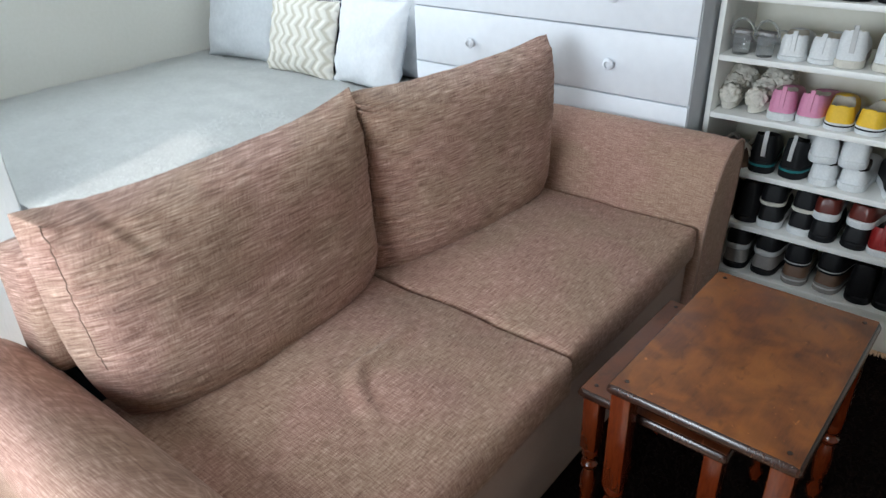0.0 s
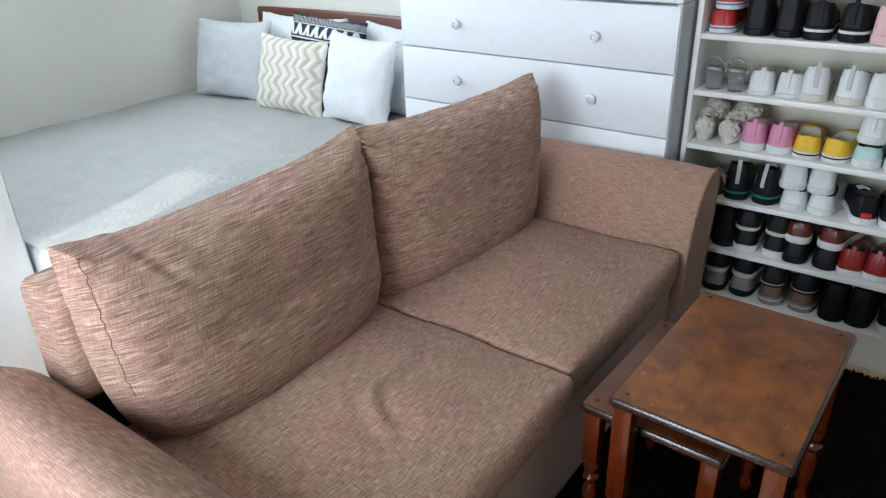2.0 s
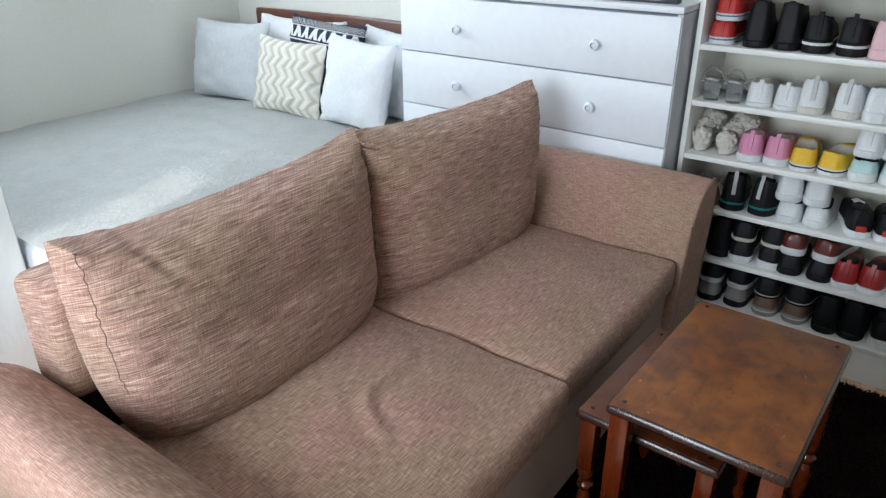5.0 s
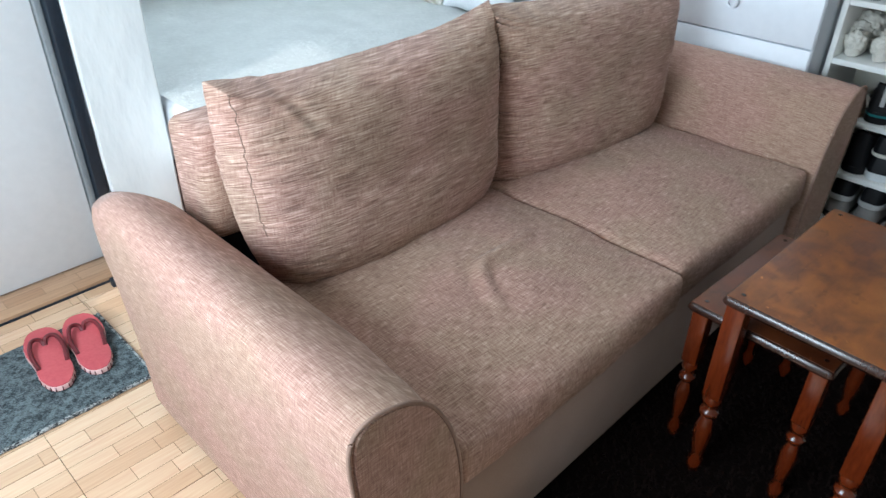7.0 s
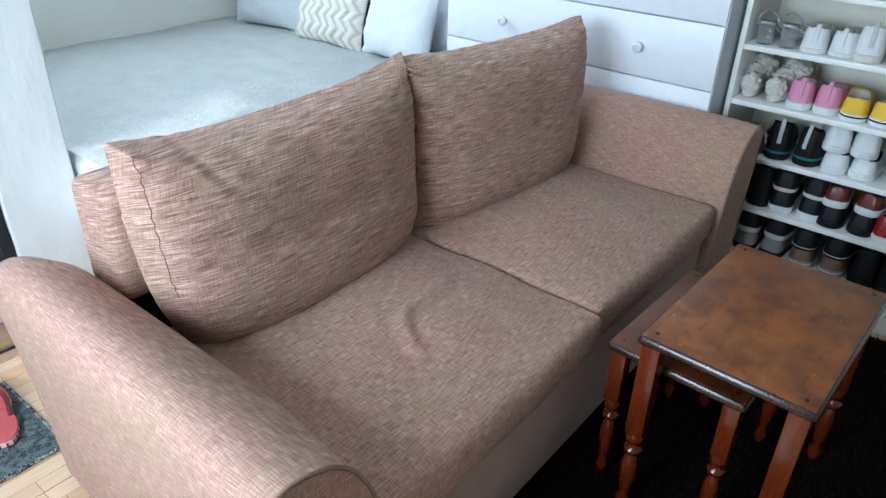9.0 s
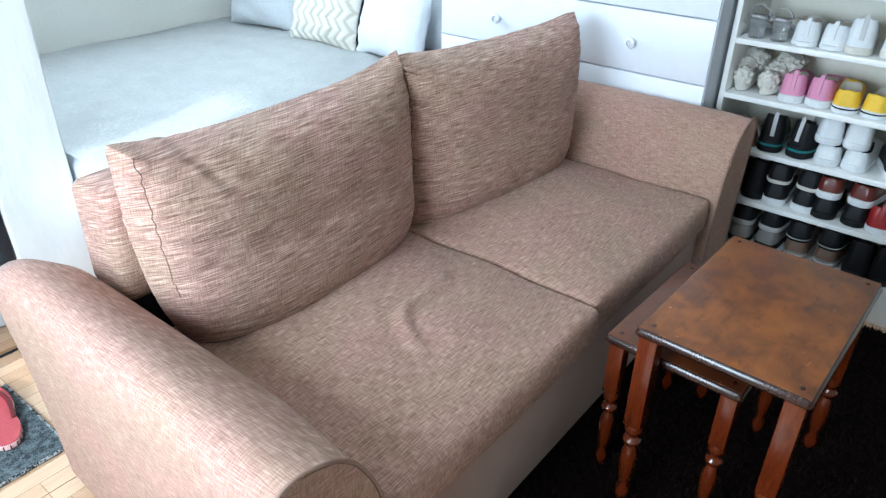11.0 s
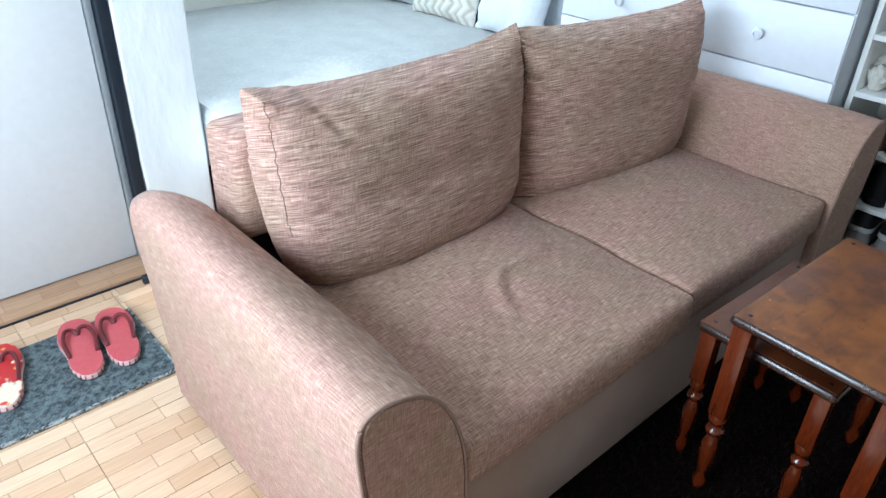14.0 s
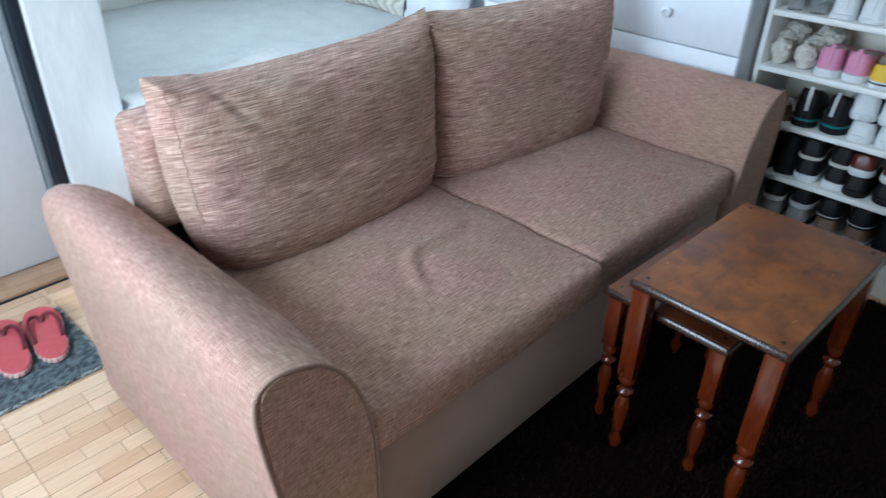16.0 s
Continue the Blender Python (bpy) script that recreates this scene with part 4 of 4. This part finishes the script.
flip_flop((-0.207, 1.163, 0), 82, M["coral"], "coral red rubber flip-flop on the mat")
flip_flop((-0.104, 1.155, 0), 81, M["coral"], "coral red rubber flip-flop on the mat")
flip_flop((-0.425, 1.175, 0), 79, M["floral"], "red flip-flop with a floral print on the mat")


# ---- shoes ----
def lerp(table, t):
    for (a, x), (b, y) in zip(table, table[1:]):
        if t <= b:
            return x + (y - x) * (t - a) / (b - a)
    return table[-1][1]


WID = [(0, 0.40), (0.022, 0.62), (0.05, 0.74), (0.14, 0.86), (0.35, 0.80), (0.55, 0.90), (0.7, 1.0), (0.85, 0.90), (0.95, 0.62), (1, 0.25)]


def rounded(ob):
    """One smoothing step, so that no facets show."""
    sub = ob.modifiers.new("round", "SUBSURF")
    sub.levels = sub.render_levels = 1
    return ob


def shoe(label, upper, sole, collar=0.075, sole_h=0.024, L=0.255, W=0.094, hollow_fill="shoe_lining", tab="", band="", patch="", lace=""):
    """One shoe, heel at its own x = 0, toe at +x."""
    f = new("shoe")
    f.empty_display_size = 0.05
    tagged(f, label, "shoe", "shoes on the rack")
    hs = [(0, collar * 1.04), (0.05, collar), (0.15, collar * 0.93), (0.3, collar * 0.78 if collar < 0.1 else collar * 0.95), (0.42, max(0.068, collar * 0.8)), (0.56, 0.062), (0.7, 0.052), (0.86, 0.044), (0.95, 0.032), (1, 0.012)]
    bm, rows = bmesh.new(), []
    ts = [0, 0.012, 0.022, 0.05, 0.1, 0.17, 0.26, 0.36, 0.42, 0.5, 0.6, 0.7, 0.8, 0.88, 0.94, 0.98, 1]
    for t in ts:
        w_, h_ = W / 2 * lerp(WID, t), lerp(hs, t)
        z0 = sole_h * 0.7
        puff = 1.0
        x = L * t
        if 0.012 < t < 0.42:
            sec = [(w_, 0), (w_ * 1.02, 0.4), (w_ * (0.95 if collar < 0.1 else 0.86), 0.8), (w_ * 0.82, 1.0), (w_ * 0.70, 0.9), (0, 0.22)]
        else:
            sec = [(w_, 0), (w_ * 1.02, 0.42), (w_ * 0.9, 0.76), (w_ * 0.66, 0.93), (w_ * 0.34, 0.99), (0, 1.0)]
        lean = 0.012 * (1 - t) ** 6
        row = [bm.verts.new((x + lean * zz * 1.2 - 0.004 * math.sin(math.pi * zz) * (t < 0.02), -yy, z0 + h_ * zz * puff)) for yy, zz in sec]
        row += [bm.verts.new((x + lean * zz * 1.2 - 0.004 * math.sin(math.pi * zz) * (t < 0.02), yy, z0 + h_ * zz * puff)) for yy, zz in sec[-2::-1]]
        rows.append(row)
    for i in range(len(rows) - 1):
        for j in range(10):
            fc = bm.faces.new((rows[i][j], rows[i + 1][j], rows[i + 1][j + 1], rows[i][j + 1]))
            if 0.012 <= ts[i] < 0.42 and 3 <= j <= 6:
                fc.material_index = 1
    bm.faces.new(rows[0])
    up = part("upper", bm, C[upper], f, sharp=60)
    up.data.materials.append(C[hollow_fill])
    rounded(up)
    o = [(L * t + (0.005 if t > 0.9 else 0) + 0.004, -W / 2 * lerp(WID, t) * 1.07) for t in ts if t != 0.012] + [(L * t + (0.005 if t > 0.9 else 0) + 0.004, W / 2 * lerp(WID, t) * 1.07) for t in ts[::-1] if t != 0.012]
    o[0], o[-1] = (-0.004, o[0][1]), (-0.004, o[-1][1])
    rounded(part("sole", loft([[((x - 0.004) * k + L / 2 * (1 - k), y * k, z) for x, y in o] for k, z in ((0.95, 0), (0.985, 0.001), (1.0, 0.004), (1.0, sole_h * 0.9), (0.985, sole_h), (0.9, sole_h))]), C[sole], f))
    if band:
        rounded(part("band", loft([[((x - 0.004) * k + L / 2 * (1 - k), y * k, z) for x, y in o] for k, z in ((1.0, sole_h * 0.55), (1.012, sole_h * 0.58), (1.012, sole_h * 0.82), (1.0, sole_h * 0.85))]), C[band], f, "contrast line round the sole"))
    if tab:
        part("heel_tab", loft([[(0.012 * 1.2 * k - 0.004 * math.sin(math.pi * k) - dx, yy, sole_h * 0.7 + collar * 1.04 * k) for dx, yy in ((0, -0.007), (0.0025, -0.006), (0.0025, 0.006), (0, 0.007))] for k in (0.3, 0.5, 0.7, 0.85, 1.0, 1.08)]), C[tab], f, "heel tab")
    if patch:
        part("heel_patch", box(-0.0045, 0.004, -W * 0.17, W * 0.17, sole_h * 0.9, sole_h + collar * 0.24, 0.003), C[patch], f, "heel patch")
    if lace:
        for k in range(4):
            x = L * (0.44 + 0.05 * k)
            part("lace", tube([(x, -0.017, lerp(hs, x / L) + sole_h * 0.62), (x + 0.004, 0, lerp(hs, x / L) + sole_h * 0.82), (x, 0.017, lerp(hs, x / L) + sole_h * 0.62)], 0.003, 6), C[lace], f)
    return f


HEEL = RX0 + 0.022


def pair(shelf, ys, turn=(0, 0), lift=0.0, back=0.0, tip=0.0, **kw):
    first = None
    for k, y in enumerate(ys):
        m = pose(HEEL + back + 0.006 * k, y, SHELF[shelf] + 0.0005 + lift, 0, tip, turn[k % 2])
        if first is None:
            first = shoe(**kw)
            first.matrix_world = m
        else:
            copy_thing(first, m)
    return first


# shelf above the chest's height, only heels and soles in sight
pair(1, (-0.02, -0.10), (3, -2), label="brown leather shoe with a low heel", upper="shoe_brown", sole="shoe_black")
pair(1, (-0.19, -0.27), (2, -3), label="black sneaker with white sole", upper="shoe_black", sole="shoe_white")
pair(1, (-0.36, -0.45), (2, -3), label="plain white canvas sneaker", upper="shoe_white", sole="shoe_white")
# red, boots, black trainers, blush
pair(2, (0.100,), (4, 0), label="red sneaker with a white and blue striped sole, below its twin", upper="shoe_red", sole="shoe_white", band="shoe_blue", collar=0.055, tab="shoe_red")
pair(2, (0.094,), (-6, 0), lift=0.074, label="red sneaker lying on top of its twin", upper="shoe_red", sole="shoe_white", band="shoe_blue", collar=0.062, tab="shoe_red")
pair(2, (-0.008, -0.094), (5, -3), label="plain black leather ankle boot", upper="shoe_black", sole="shoe_black", collar=0.128, W=0.092)
pair(2, (-0.185, -0.272), (6, -10), label="black trainer with a white band above the sole", upper="shoe_black", sole="shoe_black", band="shoe_white", collar=0.083, sole_h=0.042, tab="shoe_black")
pair(2, (-0.362, -0.448), (-6, 3), label="chunky blush pink leather sneaker", upper="shoe_blush", sole="shoe_blush", collar=0.09, sole_h=0.03)
# whites
pair(3, (-0.052, -0.128), (8, -6), label="soft white canvas slip-on shoe", upper="shoe_white", sole="shoe_white", collar=0.068, sole_h=0.016, hollow_fill="shoe_cream_lining", tab="shoe_white")
pair(3, (-0.210, -0.300), (8, -10), label="white sneaker with a shiny heel tab", upper="shoe_white", sole="shoe_offwhite", collar=0.092, tab="shoe_silver", W=0.094, hollow_fill="shoe_cream_lining")
pair(3, (-0.392, -0.478), (4, -4), label="plain white leather sneaker", upper="shoe_white", sole="shoe_white", collar=0.082, sole_h=0.034, hollow_fill="shoe_cream_lining")
# pink, yellow, mint
pair(4, (-0.053, -0.131), (6, -4), label="pink sneaker with a white rubber sole", upper="shoe_pink", sole="shoe_white", collar=0.078, sole_h=0.026, tab="shoe_pink", hollow_fill="shoe_cream_lining")
pair(4, (-0.222, -0.294), (8, -14), label="yellow canvas shoe with a striped white sole", upper="shoe_yellow", sole="shoe_white", collar=0.058, sole_h=0.024, band="shoe_black", hollow_fill="shoe_cream_lining")
pair(4, (-0.394, -0.476), (4, -4), label="mint and white sneaker under another pair", upper="shoe_mint", sole="shoe_white", collar=0.046, sole_h=0.03)
pair(4, (-0.390, -0.472), (-3, 5), lift=0.078, label="white sneaker stacked on a mint one", upper="shoe_white", sole="shoe_white", collar=0.07, tab="shoe_white")
# black and teal, white, black and red
pair(5, (-0.028, -0.108), (10, -16), label="black trainer with a teal sole and white heel strip", upper="shoe_black", sole="shoe_black", collar=0.1, sole_h=0.04, band="shoe_teal", tab="shoe_silver")
pair(5, (-0.212, -0.292), (4, -3), label="white sneaker under its stacked twin", upper="shoe_white", sole="shoe_white", collar=0.052)
pair(5, (-0.206, -0.288), (14, 10), lift=0.072, label="white sneaker stacked on another", upper="shoe_white", sole="shoe_white", collar=0.07, hollow_fill="shoe_cream_lining")
pair(5, (-0.430, -0.505), (16, 6), label="black sneaker with white sole and red heel", upper="shoe_black", sole="shoe_white", collar=0.075, patch="shoe_red", lace="shoe_white", W=0.09)
# boots, black and white, burgundy, red
pair(6, (0.08, -0.004), (2, -3), label="tall black leather boot", upper="shoe_black", sole="shoe_black", collar=0.13)
pair(6, (-0.086, -0.176), (6, -6), label="black canvas sneaker with a white sole", upper="shoe_black", sole="shoe_white", collar=0.06, sole_h=0.026)
pair(6, (-0.086, -0.176), (8, -9), lift=0.082, label="black sneaker stacked on another", upper="shoe_black", sole="shoe_offwhite", collar=0.06, sole_h=0.014)
pair(6, (-0.250, -0.340), (4, -6), label="shiny black shoe with a high heel", upper="shoe_black", sole="shoe_black", collar=0.056)
pair(6, (-0.250, -0.340), (6, -12), lift=0.075, label="burgundy leather shoe with a white heel band", upper="shoe_burgundy", sole="shoe_white", collar=0.055, sole_h=0.026)
pair(6, (-0.422, -0.492), (4, -8), label="bright red shoe with a white sole", upper="shoe_crimson", sole="shoe_white", collar=0.078, sole_h=0.022, tab="shoe_crimson")
# bottom shelf
pair(7, (0.0, -0.090), (4, -5), label="grey trainer under another shoe", upper="shoe_grey", sole="shoe_black", collar=0.055)
pair(7, (0.0, -0.090), (4, -8), lift=0.075, label="black shoe with a grey sole stacked on a trainer", upper="shoe_black", sole="shoe_silver", collar=0.06, sole_h=0.02)
pair(7, (-0.200, -0.292), (5, -9), label="brown trainer with silver trim", upper="shoe_brown", sole="shoe_grey", collar=0.05, sole_h=0.03, band="shoe_silver")
pair(7, (-0.200, -0.292), (8, -12), lift=0.072, label="black shoe stacked on a brown trainer", upper="shoe_black", sole="shoe_black", collar=0.058, sole_h=0.018, band="shoe_silver")
pair(7, (-0.398, -0.474), (3, -5), label="soft black suede ankle boot", upper="shoe_black", sole="shoe_black", collar=0.12)
pair(7, (-0.575, -0.655), (3, -5), label="black sneaker with a thick white sole", upper="shoe_black", sole="shoe_white", collar=0.075, sole_h=0.034)


def clear_sandal(y, turn):
    f = new("sandal")
    tagged(f, "high sandal with a clear block heel and straps", "shoe", "shoes on the rack")
    part("heel", lathe([(0.024, 0), (0.025, 0.01), (0.027, 0.055), (0.028, 0.062)], (0.03, 0, 0), 14), M["glass"], f, "clear block heel")
    o = outline(0.23, 0.078, 20)
    part("insole", loft([[(x, yy, z0 + 0.066 * max(0, 1 - x / 0.17) ** 1.3 if x < 0.17 else z0) for x, yy in o] for z0 in (0.003, 0.010)]), C["shoe_silver"], f)
    for x, h in ((0.035, 0.052), (0.175, 0.042)):
        zb = 0.066 * max(0, 1 - x / 0.17) ** 1.3
        part("strap", tube([(x - 0.02 * math.sin(math.pi * k / 10) * (x < 0.1), 0.036 * math.cos(math.pi * k / 10), zb + 0.008 + h * math.sin(math.pi * k / 10)) for k in range(11)], 0.004, 6), M["glass"], f, "clear strap")
    part("buckle", box(0.012, 0.05, -0.027, 0.027, 0.066, 0.074, 0.004), C["shoe_grey"], f)
    f.matrix_world = pose(HEEL, y, SHELF[3], 0, 0, turn)


clear_sandal(0.106, 2)
clear_sandal(0.036, -4)


def fluffy(y, turn, roll):
    f = new("slipper")
    tagged(f, "cream fluffy house slipper standing on its side", "slipper", "shoes on the rack")
    o = outline(0.235, 0.085, 20)
    part("sole", loft([[(x, yy * k, z) for x, yy in o] for k, z in ((0.95, 0), (1, 0.004), (1, 0.02), (0.95, 0.024))]), C["shoe_offwhite"], f)
    for k, (x, yy, z, r) in enumerate(((0.03, 0, 0.042, 0.03), (0.15, 0, 0.05, 0.045), (0.10, 0.012, 0.045, 0.034), (0.19, -0.004, 0.045, 0.036))):
        bm = bmesh.new()
        bmesh.ops.create_icosphere(bm, subdivisions=4, radius=r * 1.12, matrix=Matrix.Translation((x, yy, z)))
        for v in bm.verts:
            d = v.co - Vector((x, yy, z))
            v.co += d * 0.3 * noise.noise(v.co * 105 + Vector((k, y * 9, 0)))
        part("fur_tuft", bm, C["shoe_offwhite"], f, "fluffy cream fur", sharp=80)
    f.matrix_world = pose(HEEL + 0.02, y, SHELF[4] + 0.004, roll, -8, turn)


fluffy(0.118, 4, 0)
fluffy(0.040, -12, 0)


def strappy(y, turn):
    f = new("sandal")
    tagged(f, "flat dark sandal with pale crossed straps", "shoe", "shoes on the rack")
    o = outline(0.235, 0.082, 20)
    part("sole", loft([[(x, yy, z) for x, yy in o] for z in (0, 0.018)]), C["shoe_brown"], f)
    for a, b, h in (((0.02, -0.034), (0.07, 0.036), 0.055), ((0.07, -0.036), (0.02, 0.034), 0.05), ((0.13, -0.036), (0.17, 0.038), 0.045), ((0.17, -0.038), (0.13, 0.036), 0.045)):
        part("strap", tube([(a[0] + (b[0] - a[0]) * k / 8, a[1] + (b[1] - a[1]) * k / 8, 0.016 + h * math.sin(math.pi * k / 8)) for k in range(9)], 0.0045, 6), C["shoe_offwhite"], f)
    f.matrix_world = pose(HEEL + 0.01, y, SHELF[5], 0, 0, turn)


strappy(0.105, 4)
strappy(0.045, -3)


# ---- things on the chest ----
CT = 1.1825
magazine = thing("boxed_set", (1.98, 0.35, CT), "glossy box with a dark photo printed on its front", "box")
part("carton", box(1.957, 1.999, 0.222, 0.478, CT, CT + 0.20, 0.002), leather("box_dark", (0.05, 0.055, 0.065), 0.3), magazine)
part("cover", box(1.9545, 1.9567, 0.234, 0.470, CT + 0.008, CT + 0.195, 0.0), surf("cover_print", (0.05, 0.06, 0.08), (0.75, 0.78, 0.82), 9, 20, 0.25, 0.0, spread=0.1), magazine, "printed photo in grey and white")
part("red_patch", box(1.9535, 1.9543, 0.405, 0.468, CT + 0.02, CT + 0.1, 0.0), C["shoe_red"], magazine)
solo("green_box", box(2.10, 2.17, 0.575, 0.655, CT, CT + 0.035, 0.004), leather("lime_plastic", (0.28, 0.52, 0.03), 0.4), "small lime green plastic box", "box", at=(2.135, 0.615, CT))
solo("black_case", box(2.02, 2.13, 1.13, 1.25, CT, CT + 0.05, 0.008), C["shoe_black"], "small black case lying on the chest", "case", at=(2.075, 1.19, CT))


def bottle(y, x, r, h, mat, cap, label):
    b_ = thing("bottle", (x, y, CT), label, "bottle", "bottles on the chest")
    part("body", lathe([(r * 0.92, CT), (r, CT + 0.004), (r, CT + h * 0.75), (r * 0.5, CT + h * 0.85)], (x, y, 0), 18), mat, b_)
    part("cap", lathe([(r * 0.52, CT + h * 0.85), (r * 0.52, CT + h), (r * 0.4, CT + h * 1.01)], (x, y, 0), 14), cap, b_)


bottle(1.06, 2.03, 0.024, 0.13, C["shoe_white"], C["shoe_white"], "small white plastic lotion bottle")
bottle(0.985, 2.03, 0.026, 0.10, C["shoe_blush"], C["shoe_red"], "small pink plastic cosmetic bottle")
bottle(0.925, 2.03, 0.024, 0.12, C["shoe_pink"], C["shoe_white"], "pink cosmetic bottle with white cap")
bottle(0.855, 2.03, 0.022, 0.14, C["shoe_black"], C["shoe_silver"], "small dark glass perfume bottle")


# ---- floor pieces ----
floor = setting("floor", box(WEST - 0.15, EAST + 0.15, SOUTH - 0.15, NORTH + 0.15, -0.1, -0.003, 0), M["grout"], "floor of strip-patterned tiles", "floor")
tile_me = mesh_of("tile", box(-0.1494, 0.1494, -0.1494, 0.1494, -0.008, 0.0, 0.0012, seg=1), M["tile"])
for i in range(-4, 9):
    for j in range(-10, 4):
        t = new("tile", tile_me)
        t.parent = floor
        t.location = (-0.155 + 0.3 * i, 0.799 + 0.3 * j, 0)
step = setting("threshold", box(WEST, PIER_X0 - 0.040, 1.603, DOOR_Y - 0.014, 0.0015, 0.016, 0.002), M["step"], "low tiled threshold along the door, browned as if in shade", "threshold")
# black strip laid in as the shadow line before the threshold
setting("trim", box(WEST, PIER_X0 - 0.040, 1.594, 1.6025, -0.002, 0.004, 0.0), M["black"], "black strip standing for the shadow gap along the threshold", "trim")
solo("door_stop", box(0.10, 0.135, 1.55, 1.575, 0.0005, 0.03, 0.004), M["black"], "small black rubber door stop on the tiles", "door stop", at=(0.1175, 1.5625, 0))
